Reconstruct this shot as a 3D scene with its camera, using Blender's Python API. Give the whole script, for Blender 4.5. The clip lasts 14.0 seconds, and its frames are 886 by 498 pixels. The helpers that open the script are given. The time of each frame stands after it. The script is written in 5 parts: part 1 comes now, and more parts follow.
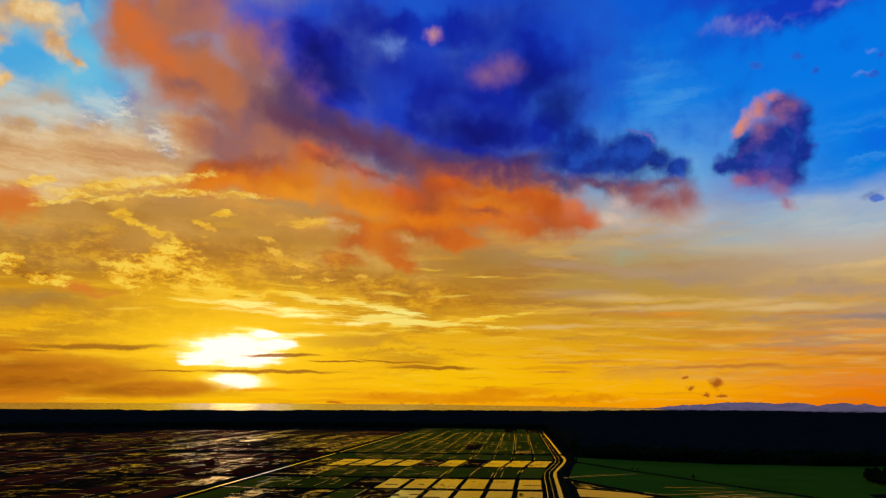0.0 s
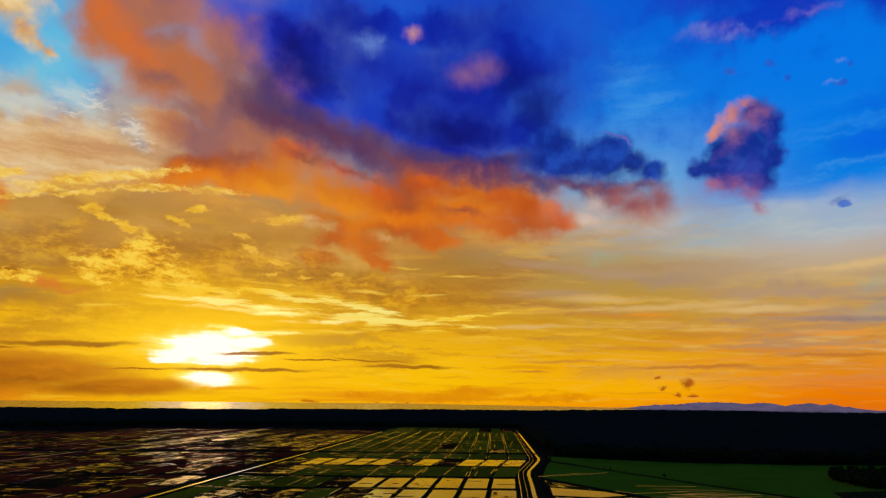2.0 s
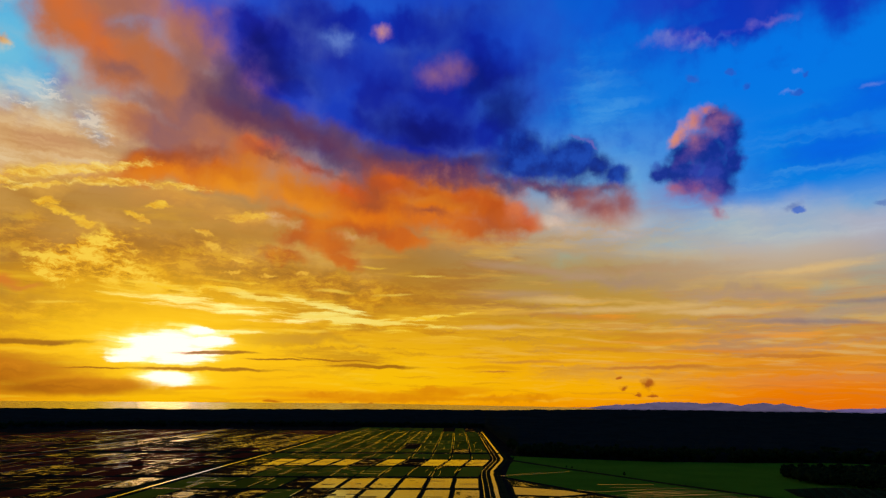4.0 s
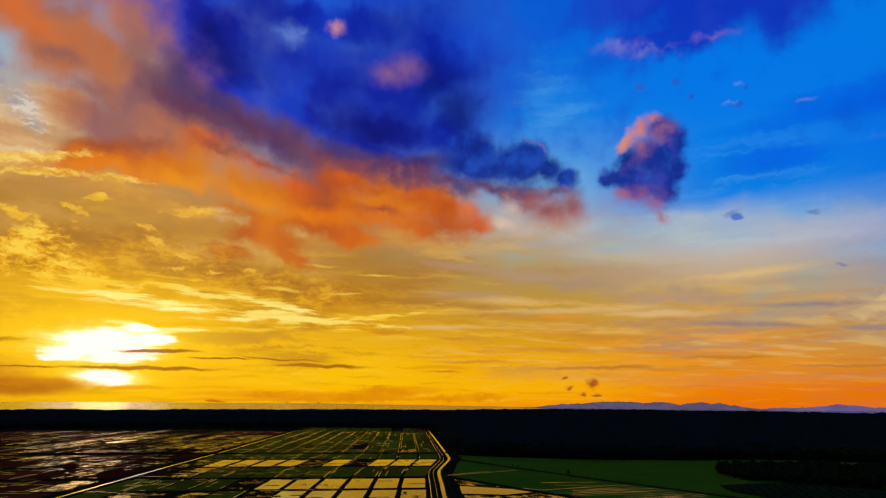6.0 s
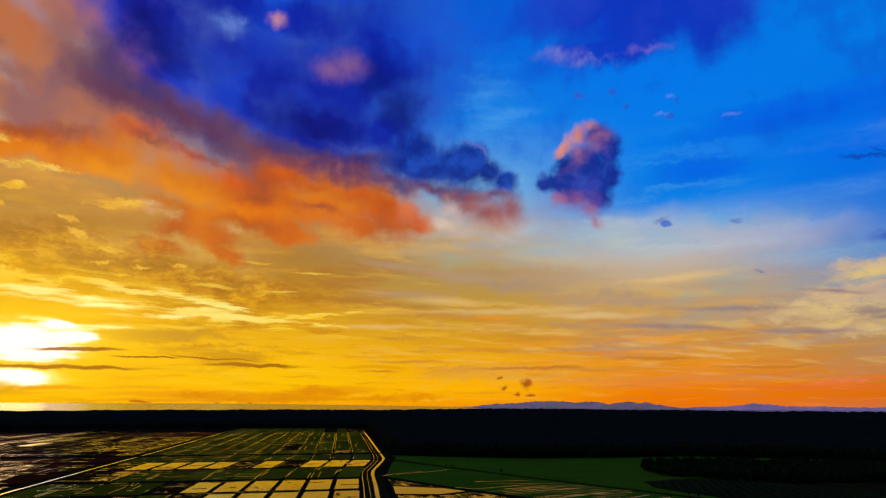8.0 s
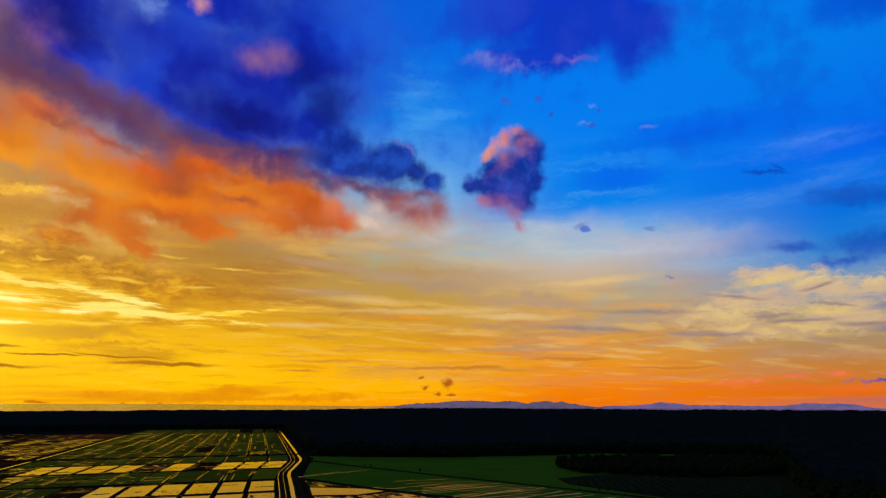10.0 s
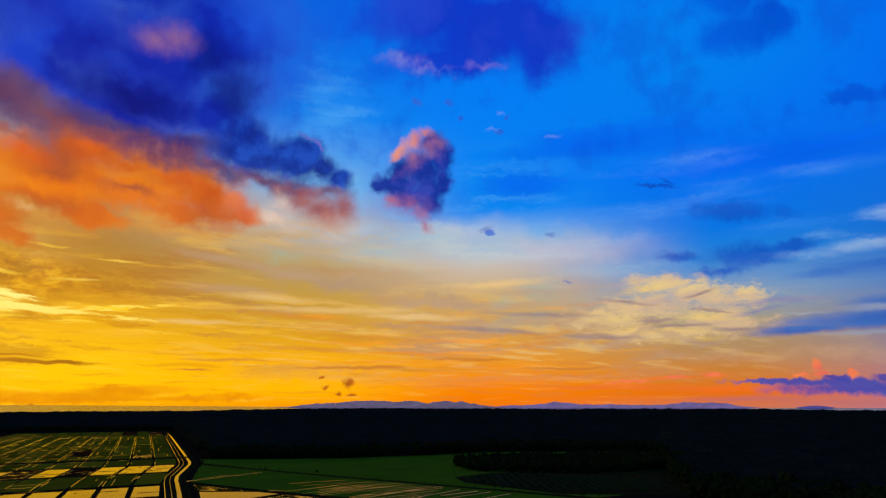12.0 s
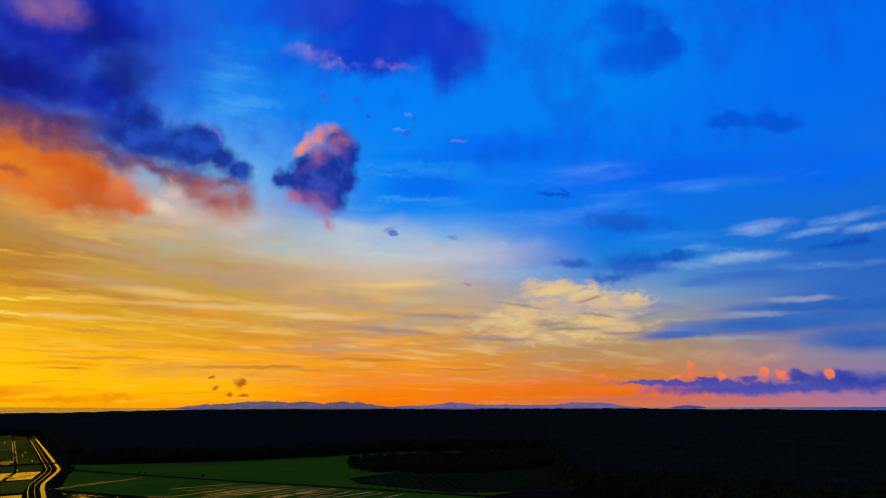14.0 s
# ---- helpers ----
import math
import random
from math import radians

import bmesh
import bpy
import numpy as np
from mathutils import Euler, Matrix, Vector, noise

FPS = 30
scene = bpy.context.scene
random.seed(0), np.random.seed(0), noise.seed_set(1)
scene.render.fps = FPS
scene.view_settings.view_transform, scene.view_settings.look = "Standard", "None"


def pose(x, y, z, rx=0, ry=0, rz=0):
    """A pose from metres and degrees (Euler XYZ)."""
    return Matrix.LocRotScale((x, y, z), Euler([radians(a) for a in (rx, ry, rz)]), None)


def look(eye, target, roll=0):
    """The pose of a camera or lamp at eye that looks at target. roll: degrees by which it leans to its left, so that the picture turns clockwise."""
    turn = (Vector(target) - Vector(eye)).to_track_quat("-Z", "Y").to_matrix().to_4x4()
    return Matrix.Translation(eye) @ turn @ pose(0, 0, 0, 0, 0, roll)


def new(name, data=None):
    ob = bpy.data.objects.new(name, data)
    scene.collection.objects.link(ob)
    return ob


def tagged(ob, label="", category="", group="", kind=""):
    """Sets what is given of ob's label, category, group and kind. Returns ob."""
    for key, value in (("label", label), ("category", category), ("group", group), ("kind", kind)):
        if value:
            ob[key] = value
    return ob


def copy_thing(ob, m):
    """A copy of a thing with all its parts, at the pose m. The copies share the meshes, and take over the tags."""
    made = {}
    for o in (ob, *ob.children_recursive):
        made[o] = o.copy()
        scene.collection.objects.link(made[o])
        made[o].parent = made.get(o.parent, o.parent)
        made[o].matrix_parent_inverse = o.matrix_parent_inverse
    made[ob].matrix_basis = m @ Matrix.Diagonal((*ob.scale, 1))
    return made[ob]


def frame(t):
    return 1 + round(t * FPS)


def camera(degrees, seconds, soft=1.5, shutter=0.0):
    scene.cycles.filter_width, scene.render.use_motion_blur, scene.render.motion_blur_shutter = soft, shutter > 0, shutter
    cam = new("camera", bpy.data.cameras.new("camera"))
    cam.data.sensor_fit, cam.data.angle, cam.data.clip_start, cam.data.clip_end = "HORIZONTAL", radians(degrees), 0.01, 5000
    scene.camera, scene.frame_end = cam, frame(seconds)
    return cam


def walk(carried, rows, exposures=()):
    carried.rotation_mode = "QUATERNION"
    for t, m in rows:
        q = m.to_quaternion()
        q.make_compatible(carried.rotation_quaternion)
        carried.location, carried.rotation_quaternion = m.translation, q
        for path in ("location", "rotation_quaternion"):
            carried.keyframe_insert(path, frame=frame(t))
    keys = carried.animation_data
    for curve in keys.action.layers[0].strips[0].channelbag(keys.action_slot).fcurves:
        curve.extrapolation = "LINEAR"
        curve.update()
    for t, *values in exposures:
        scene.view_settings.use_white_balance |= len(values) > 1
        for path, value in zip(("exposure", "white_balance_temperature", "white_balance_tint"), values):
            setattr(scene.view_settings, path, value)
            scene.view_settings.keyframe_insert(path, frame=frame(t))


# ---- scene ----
import functools

# ---- camera: a drone that hovers 80 m up and turns slowly to its right ----
EYE = 80.0


def aim(yaw, pitch, roll):
    return pose(0, 0, EYE, 90 + pitch, 0, -yaw) @ pose(0, 0, 0, 0, 0, roll)


cam = camera(71.3, 14.0, soft=1.3)
PATH = [
    (0.0, aim(0.00, 14.31, 0.66)), (0.5, aim(0.39, 14.29, 0.72)), (1.0, aim(0.86, 14.27, 0.78)), (1.5, aim(1.46, 14.26, 0.82)),
    (2.0, aim(2.18, 14.26, 0.83)), (4.5, aim(6.34, 14.30, 0.76)), (5.0, aim(7.40, 14.30, 0.74)), (5.5, aim(8.69, 14.32, 0.70)),
    (6.0, aim(10.07, 14.33, 0.66)), (6.5, aim(11.53, 14.34, 0.60)), (7.0, aim(12.98, 14.35, 0.56)), (7.5, aim(14.44, 14.37, 0.53)),
    (8.0, aim(15.90, 14.38, 0.49)), (10.5, aim(25.22, 14.40, 0.24)), (11.0, aim(27.48, 14.41, 0.19)), (11.5, aim(29.76, 14.42, 0.14)),
    (12.0, aim(32.04, 14.42, 0.06)), (12.5, aim(34.33, 14.42, 0.00)), (13.0, aim(36.64, 14.43, -0.06)), (13.5, aim(38.98, 14.44, -0.11)),
    (14.0, aim(41.34, 14.45, -0.15)),
]
walk(cam, PATH, [(0.0, -0.12), (8.0, -0.05), (11.0, 0.08), (14.0, 0.12)])

# ---- world: the evening sky, its clouds and the low sun ----
SUN_AZ, SUN_EL = -18.0, 4.6


def srgb(r, g, b):
    """Linear colour from 0 to 255 values."""
    return tuple((c / 255 / 12.92 if c <= 10 else ((c / 255 + 0.055) / 1.055) ** 2.4) for c in (r, g, b)) + (1.0,)


class Nodes:
    """Shortcuts for building a node tree."""

    def __init__(self, tree):
        self.tree = tree
        tree.nodes.clear()

    def add(self, kind, **props):
        n = self.tree.nodes.new(kind)
        for k, v in props.items():
            setattr(n, k, v)
        return n

    def put(self, socket, value):
        if isinstance(value, bpy.types.NodeSocket):
            self.tree.links.new(value, socket)
        else:
            socket.default_value = value

    def math(self, op, a, b=0.0, c=0.0, clamp=False):
        n = self.add("ShaderNodeMath", operation=op, use_clamp=clamp)
        for s, v in zip(n.inputs, (a, b, c)):
            self.put(s, v)
        return n.outputs[0]

    def vec(self, op, a, b=(0, 0, 0)):
        n = self.add("ShaderNodeVectorMath", operation=op)
        self.put(n.inputs[0], a)
        self.put(n.inputs[1], b)
        return n.outputs["Value" if op in ("LENGTH", "DOT_PRODUCT") else "Vector"]

    def scale(self, a, s):
        n = self.add("ShaderNodeVectorMath", operation="SCALE")
        self.put(n.inputs[0], a)
        self.put(n.inputs["Scale"], s)
        return n.outputs[0]

    def noise(self, p, scale, detail=5.0, rough=0.55, distort=0.0, dims="2D", out="Fac"):
        n = self.add("ShaderNodeTexNoise", noise_dimensions=dims)
        self.put(n.inputs["Vector"], p)
        for k, v in (("Scale", scale), ("Detail", detail), ("Roughness", rough), ("Distortion", distort)):
            self.put(n.inputs[k], v)
        return n.outputs[out]

    def step(self, v, lo, hi, a=0.0, b=1.0, kind="SMOOTHSTEP"):
        n = self.add("ShaderNodeMapRange", interpolation_type=kind)
        for k, x in zip(("Value", "From Min", "From Max", "To Min", "To Max"), (v, lo, hi, a, b)):
            self.put(n.inputs[k], x)
        return n.outputs["Result"]

    def mix(self, f, a, b, blend="MIX"):
        n = self.add("ShaderNodeMix", data_type="RGBA", blend_type=blend)
        self.put(n.inputs["Factor"], f)
        self.put(n.inputs[6], a)
        self.put(n.inputs[7], b)
        return n.outputs[2]

    def ramp(self, f, stops, ease="LINEAR"):
        n = self.add("ShaderNodeValToRGB")
        n.color_ramp.interpolation = ease
        e = n.color_ramp.elements
        while len(e) < len(stops):
            e.new(0.5)
        for x, (at, c) in zip(e, stops):
            x.position, x.color = at, c
        self.put(n.inputs[0], f)
        return n.outputs[0]


world = bpy.data.worlds.new("evening_sky")
scene.world = world
world.use_nodes = True
S = Nodes(world.node_tree)
way = S.add("ShaderNodeTexCoord").outputs["Generated"]
xyz = S.add("ShaderNodeSeparateXYZ")
S.put(xyz.inputs[0], way)
sx, sy, sz = xyz.outputs
AZ = S.math("MULTIPLY", S.math("ARCTAN2", sx, sy), 57.2958)
EL = S.math("MULTIPLY", S.math("ARCSINE", sz), 57.2958)
comb = S.add("ShaderNodeCombineXYZ")
S.put(comb.inputs[0], AZ)
S.put(comb.inputs[1], EL)
P0 = comb.outputs[0]
# the layer of high cloud as a flat sheet seen in perspective
lift = S.math("ADD", S.math("MAXIMUM", sz, 0.0), 0.07)
flat = S.add("ShaderNodeCombineXYZ")
S.put(flat.inputs[0], S.math("DIVIDE", sx, lift))
S.put(flat.inputs[1], S.math("DIVIDE", sy, lift))
SHEET = flat.outputs[0]


def warped(amp, scale, detail):
    """Directions pushed about by noise. Its colour is split and joined by hand, which keeps the tree in order."""
    split = S.add("ShaderNodeSeparateColor")
    S.put(split.inputs[0], S.noise(P0, scale, detail, 0.55, out="Color"))
    join = S.add("ShaderNodeCombineXYZ")
    for i in (0, 1):
        S.put(join.inputs[i], S.math("MULTIPLY", S.math("SUBTRACT", split.outputs[i], 0.5), amp))
    return S.vec("ADD", P0, join.outputs[0])


SOFT = warped(3.6, 0.22, 8.0)      # rolling outlines
FINE = warped(2.2, 0.45, 8.0)      # frayed outlines
LOW = warped(0.8, 1.1, 5.0)        # small things near the horizon
sway = S.add("ShaderNodeCombineXYZ")
S.put(sway.inputs[0], S.math("MULTIPLY", S.math("SUBTRACT", S.noise(P0, 0.5, 4.0), 0.5), 2.0))
S.put(sway.inputs[1], S.math("MULTIPLY", S.math("SUBTRACT", S.noise(P0, 0.35, 5.0), 0.5), 0.5))
BAR = S.vec("ADD", P0, sway.outputs[0])   # level bars, hardly wavy
BILLOW = S.noise(P0, 0.14, 9.0, 0.55)
PUFF = S.noise(P0, 0.42, 8.0, 0.55)
MIXED = S.math("ADD", S.math("MULTIPLY", BILLOW, 0.6), S.math("MULTIPLY", PUFF, 0.4))
MIST = S.noise(SOFT, 0.13, 4.0, 0.45)
STREAK = S.noise(S.vec("MULTIPLY", LOW, (0.075, 0.62, 1.0)), 1.0, 8.0, 0.6)
THREAD = S.noise(S.vec("MULTIPLY", BAR, (0.16, 1.9, 1.0)), 1.0, 7.0, 0.62)
SHEETN = S.noise(S.vec("MULTIPLY", SHEET, (1.3, 2.6, 1.0)), 1.0, 7.0, 0.55)
RIPPLE = S.noise(S.vec("MULTIPLY", LOW, (0.62, 2.3, 1.0)), 1.0, 8.0, 0.66)
SCALES = S.math("ADD", S.math("MULTIPLY", RIPPLE, 0.5), S.math("MULTIPLY", PUFF, 0.5))


def depth(n, p, blobs):
    """How far inside a group of ellipses (azimuth, elevation, half width, half height, lean) the direction lies: 1 in their middles, 0 on their rims."""
    d = None
    for az, el, ra, re, lean in blobs:
        m = n.add("ShaderNodeMapping", vector_type="TEXTURE")
        n.put(m.inputs["Vector"], p)
        m.inputs["Location"].default_value = (az, el, 0)
        m.inputs["Rotation"].default_value = (0, 0, radians(lean))
        m.inputs["Scale"].default_value = (ra, re, 1)
        one = n.math("SUBTRACT", 1.0, n.vec("LENGTH", m.outputs[0]))
        d = one if d is None else n.math("SMOOTH_MAX", d, one, 0.25)
    return d


TURN = [S.math("MULTIPLY", BILLOW, 1e-6)]   # hangs each cloud on the one before, so that they are worked out in order


def tones(grain, *stops, lo=0.32, hi=0.68):
    """The colours that a cloud runs through, and the noise that picks among them."""
    return grain, [(i / (len(stops) - 1), srgb(*c)) for i, c in enumerate(stops)], lo, hi


def cloud(under, colour, p, blobs, lo=0.0, hi=0.4, ragged=0.8, grain=None, most=1.0):
    """Lays a cloud over the sky so far, as a node group of its own."""
    tree = bpy.data.node_groups.new("cloud", "ShaderNodeTree")
    plain = len(colour) == 4 and not isinstance(colour[1], list)
    ways = (("Under", "Color"), ("Place", "Vector"), ("Turn", "Float"), ("Grain", "Float"), ("Tone", "Float"))
    for name, kind in ways:
        tree.interface.new_socket(name, in_out="INPUT", socket_type="NodeSocket" + kind)
    for name, kind in (("Sky", "Color"), ("Turn", "Float")):
        tree.interface.new_socket(name, in_out="OUTPUT", socket_type="NodeSocket" + kind)
    n = Nodes(tree)
    given = n.add("NodeGroupInput").outputs
    nudge = n.add("ShaderNodeCombineXYZ")
    n.put(nudge.inputs[0], given["Turn"])
    if plain:
        paint = colour
    else:
        _, stops, tlo, thi = colour
        paint = n.ramp(n.step(n.math("ADD", given["Tone"], given["Turn"]), tlo, thi, kind="LINEAR"), stops)
    d = depth(n, n.vec("ADD", given["Place"], nudge.outputs[0]), blobs)
    g = n.math("MULTIPLY", n.math("SUBTRACT", given["Grain"], 0.5), ragged)
    mask = n.step(n.math("ADD", d, g), lo, hi, 0.0, most)
    last = n.add("NodeGroupOutput")
    n.put(last.inputs["Turn"], n.math("MULTIPLY", mask, 1e-6))
    n.put(last.inputs["Sky"], n.mix(mask, given["Under"], paint))
    use = S.add("ShaderNodeGroup")
    use.node_tree = tree
    for (name, _), v in zip(ways, (under, p, TURN[0], grain or BILLOW, BILLOW if plain else colour[0])):
        S.put(use.inputs[name], v)
    TURN[0] = use.outputs["Turn"]
    return use.outputs["Sky"]


# clear sky: colours from the horizon up, every so many degrees round
def column(*stops):
    return S.ramp(S.math("DIVIDE", EL, 45.0, clamp=True), [(e / 45.0, srgb(*c)) for e, c in stops])


def eastward(so_far, az0, az1, then):
    """Blends the sky from one column of colours into the next, az0 to az1 degrees round."""
    return S.mix(S.step(AZ, az0, az1), so_far, then)


sky = column((0, (225, 130, 15)), (2, (205, 115, 25)), (4, (235, 160, 15)), (6.5, (248, 185, 0)), (8, (205, 142, 12)), (12, (178, 125, 40)), (17, (190, 142, 72)), (22, (205, 165, 120)), (26, (160, 195, 210)), (32, (80, 185, 230)), (42, (40, 130, 220)))
sky = eastward(sky, -37, -18, column((0, (255, 185, 0)), (2, (255, 182, 0)), (5, (255, 195, 0)), (8, (240, 170, 0)), (11, (208, 138, 18)), (15, (185, 132, 50)), (19, (195, 145, 85)), (26, (150, 160, 180)), (42, (30, 90, 200))))
sky = eastward(sky, -18, 0, column((0, (255, 170, 0)), (2, (255, 195, 0)), (4, (252, 190, 0)), (7, (230, 168, 15)), (9.5, (200, 140, 28)), (13, (172, 122, 48)), (17, (172, 130, 80)), (26, (80, 110, 190)), (42, (0, 60, 180))))
sky = eastward(sky, 0, 18, column((0, (250, 150, 0)), (1.5, (255, 180, 0)), (4, (245, 172, 8)), (6, (222, 160, 22)), (9, (194, 148, 52)), (12, (180, 148, 84)), (16, (192, 168, 140)), (20, (110, 168, 220)), (26, (15, 125, 228)), (33, (0, 105, 222)), (42, (0, 80, 200))))
sky = eastward(sky, 18, 36, column((0, (238, 114, 4)), (2, (242, 130, 0)), (4, (230, 146, 32)), (7, (204, 152, 72)), (10, (200, 164, 105)), (13.5, (192, 184, 180)), (15.5, (125, 172, 215)), (18, (5, 130, 232)), (28, (0, 120, 236)), (42, (0, 105, 225))))
sky = eastward(sky, 36, 57, column((0, (200, 112, 80)), (1.2, (222, 106, 8)), (2.5, (205, 118, 36)), (4.5, (176, 132, 80)), (7, (160, 146, 118)), (9.5, (118, 152, 185)), (12.5, (30, 125, 208)), (15, (5, 112, 218)), (20, (0, 104, 232)), (28, (0, 122, 230)), (42, (0, 118, 226))))
sky = eastward(sky, 57, 78, column((0, (165, 115, 150)), (1.5, (140, 108, 155)), (4, (128, 125, 158)), (7, (50, 100, 178)), (12, (25, 95, 190)), (18, (10, 105, 215)), (25, (0, 100, 228)), (42, (0, 98, 222))))
sky = eastward(sky, 78, 125, column((0, (70, 70, 120)), (8, (40, 60, 130)), (20, (15, 45, 120)), (42, (6, 26, 84))))

# thin high cloud: lit threads and grey veils
low_band = S.math("MULTIPLY", S.math("MULTIPLY", S.step(EL, 1.0, 5.0), S.step(S.math("ADD", EL, S.step(AZ, 5.0, 40.0, 0.0, 8.0)), 22.0, 12.0)), S.step(AZ, 74.0, 42.0))
sky = S.mix(S.math("MULTIPLY", S.step(STREAK, 0.46, 0.66), S.math("MULTIPLY", low_band, 0.62)), sky, S.mix(S.step(AZ, 0.0, 40.0), srgb(172, 108, 24), srgb(176, 142, 120)))
sky = S.mix(S.math("MULTIPLY", S.step(SHEETN, 0.50, 0.70), S.math("MULTIPLY", low_band, 0.55)), sky, S.mix(S.step(AZ, -5.0, 40.0), srgb(245, 182, 15), srgb(226, 190, 120)))
sky = S.mix(S.math("MULTIPLY", S.step(THREAD, 0.55, 0.70), S.math("MULTIPLY", S.math("MULTIPLY", S.step(EL, 13.0, 7.0), S.step(AZ, 60.0, 40.0)), 0.45)), sky, S.mix(S.step(AZ, -5.0, 40.0), srgb(255, 205, 40), srgb(240, 160, 60)))
sky = S.mix(S.math("MULTIPLY", S.step(THREAD, 0.46, 0.32), S.math("MULTIPLY", S.math("MULTIPLY", S.step(EL, 13.0, 7.0), S.step(AZ, 60.0, 40.0)), 0.40)), sky, S.mix(S.step(AZ, 10.0, 45.0), srgb(205, 130, 10), srgb(205, 120, 60)))
sky = S.mix(S.math("MULTIPLY", S.step(STREAK, 0.52, 0.34), S.math("MULTIPLY", S.math("MULTIPLY", S.math("MULTIPLY", S.step(EL, 12.0, 16.0), S.step(EL, 25.0, 17.0)), S.math("MULTIPLY", S.step(AZ, 8.0, 26.0), S.step(AZ, 48.0, 34.0))), 0.32)), sky, srgb(105, 180, 235))
sky = S.mix(S.math("MULTIPLY", S.step(MIXED, 0.48, 0.66), S.math("MULTIPLY", S.step(EL, 16.0, 24.0), 0.40)), sky, srgb(10, 75, 200))

# brushed light in the blue behind the great cloud
sky = cloud(sky, tones(STREAK, (20, 120, 230), (50, 150, 235), (90, 175, 238)), SOFT, [(21.3, 26.0, 4.13, 3.3, 17), (23.1, 23.3, 3.1, 2.19, 7), (19.9, 29.6, 4.15, 2.73, 27)], lo=-0.2, hi=1.2, ragged=1.2, grain=STREAK, most=0.42)
# upper veil of deep blue
sky = cloud(sky, tones(MIST, (8, 46, 192), (14, 44, 186), (32, 52, 190)), SOFT, [(36.4, 34.0, 10.67, 4.16, 2), (41.8, 33.2, 5.8, 4.37, -17), (30.5, 35.5, 8.18, 3.14, 5), (33.9, 38.8, 15.74, 2.58, 3), (33.0, 31.5, 6.94, 1.89, 4)], lo=-0.1, hi=0.6, ragged=0.6, grain=MIXED, most=0.92)
# thin veil between
sky = cloud(sky, tones(MIST, (6, 60, 200), (14, 84, 214)), SOFT, [(20.4, 34.2, 12.85, 3.49, 10), (16.4, 29.4, 4.45, 2.68, 11), (28.5, 30.7, 8.99, 1.89, 6)], lo=-0.2, hi=1.2, ragged=0.9, grain=MIXED, most=0.6)
# rosy touch in the veil
sky = cloud(sky, tones(PUFF, (70, 80, 200), (125, 110, 205), (160, 130, 200)), FINE, [(27.3, 31.3, 3.03, 0.95, -4), (31.3, 30.7, 2.56, 0.57, 0), (36.5, 30.8, 2.91, 0.48, -1)], lo=-0.1, hi=1.3, ragged=1.2, grain=PUFF, most=0.5)
# second patch of deep blue
sky = cloud(sky, tones(MIST, (0, 72, 196), (2, 88, 212)), FINE, [(60.5, 30.5, 4.74, 2.55, -2), (59.9, 33.4, 3.8, 2.23, -9), (68.2, 23.6, 2.32, 0.82, -16), (71.9, 22.8, 2.61, 0.98, -17), (63.6, 30.7, 2.31, 1.57, -10)], lo=-0.1, hi=0.6, ragged=0.9, grain=MIXED, most=0.9)
# deeper blue shelves
sky = cloud(sky, tones(STREAK, (0, 82, 218), (0, 98, 232)), LOW, [(47.9, 23.2, 12.24, 2.29, 1), (63.5, 20.3, 14.47, 1.93, -5), (74.8, 18.4, 7.92, 2.64, -11), (40.0, 20.2, 5.0, 2.07, 0)], lo=-0.1, hi=1.0, ragged=1.6, grain=STREAK, most=0.75)
# pale threads across the blue
sky = cloud(sky, tones(STREAK, (30, 125, 235), (75, 155, 238), (125, 180, 235)), BAR, [(52.7, 21.1, 8.6, 1.12, -1), (49.3, 17.2, 8.6, 1.35, 1), (57.3, 18.2, 6.65, 1.11, -2), (43.9, 16.6, 6.0, 1.31, 4), (62.4, 14.5, 5.7, 0.79, 1), (46.5, 15.0, 7.53, 1.15, 2), (65.2, 18.6, 6.53, 0.67, -2)], lo=-0.25, hi=1.6, ragged=1.6, grain=STREAK, most=0.32)
# pale cirrus
sky = cloud(sky, tones(STREAK, (85, 150, 220), (140, 185, 225), (185, 205, 220)), BAR, [(69.2, 14.5, 2.57, 0.7, -1), (64.7, 13.4, 2.52, 0.58, -4), (67.2, 12.3, 3.72, 0.66, -1), (75.7, 14.3, 3.02, 0.48, 4), (73.3, 13.7, 2.78, 0.36, 5), (77.1, 13.5, 1.82, 0.43, 0), (73.7, 10.9, 4.63, 0.45, -2), (62.7, 12.0, 2.8, 0.39, -5)], lo=-0.2, hi=1.2, ragged=1.6, grain=STREAK, most=0.45)
# slate blue flats under the cirrus
sky = cloud(sky, tones(STREAK, (25, 88, 185), (50, 110, 195)), BAR, [(69.2, 10.5, 7.13, 0.84, -3), (74.2, 9.1, 5.27, 0.88, -4), (64.8, 10.4, 4.05, 0.58, -1)], lo=-0.1, hi=1.0, ragged=1.2, grain=THREAD, most=0.6)
# scattered blue shreds
sky = cloud(sky, tones(STREAK, (4, 62, 172), (16, 82, 188)), LOW, [(58.4, 16.2, 4.76, 1.0, -8), (59.3, 12.3, 4.14, 1.2, 0), (56.8, 11.3, 2.74, 0.61, 3), (74.9, 12.4, 2.28, 0.4, 1), (76.3, 12.6, 0.88, 0.52, -9), (53.3, 12.8, 2.16, 0.56, -8), (52.3, 19.1, 2.46, 0.2, -11), (53.2, 19.3, 1.06, 0.21, -33), (62.3, 12.8, 2.36, 0.69, 5)], lo=-0.2, hi=0.9, ragged=1.3, grain=PUFF, most=0.8)
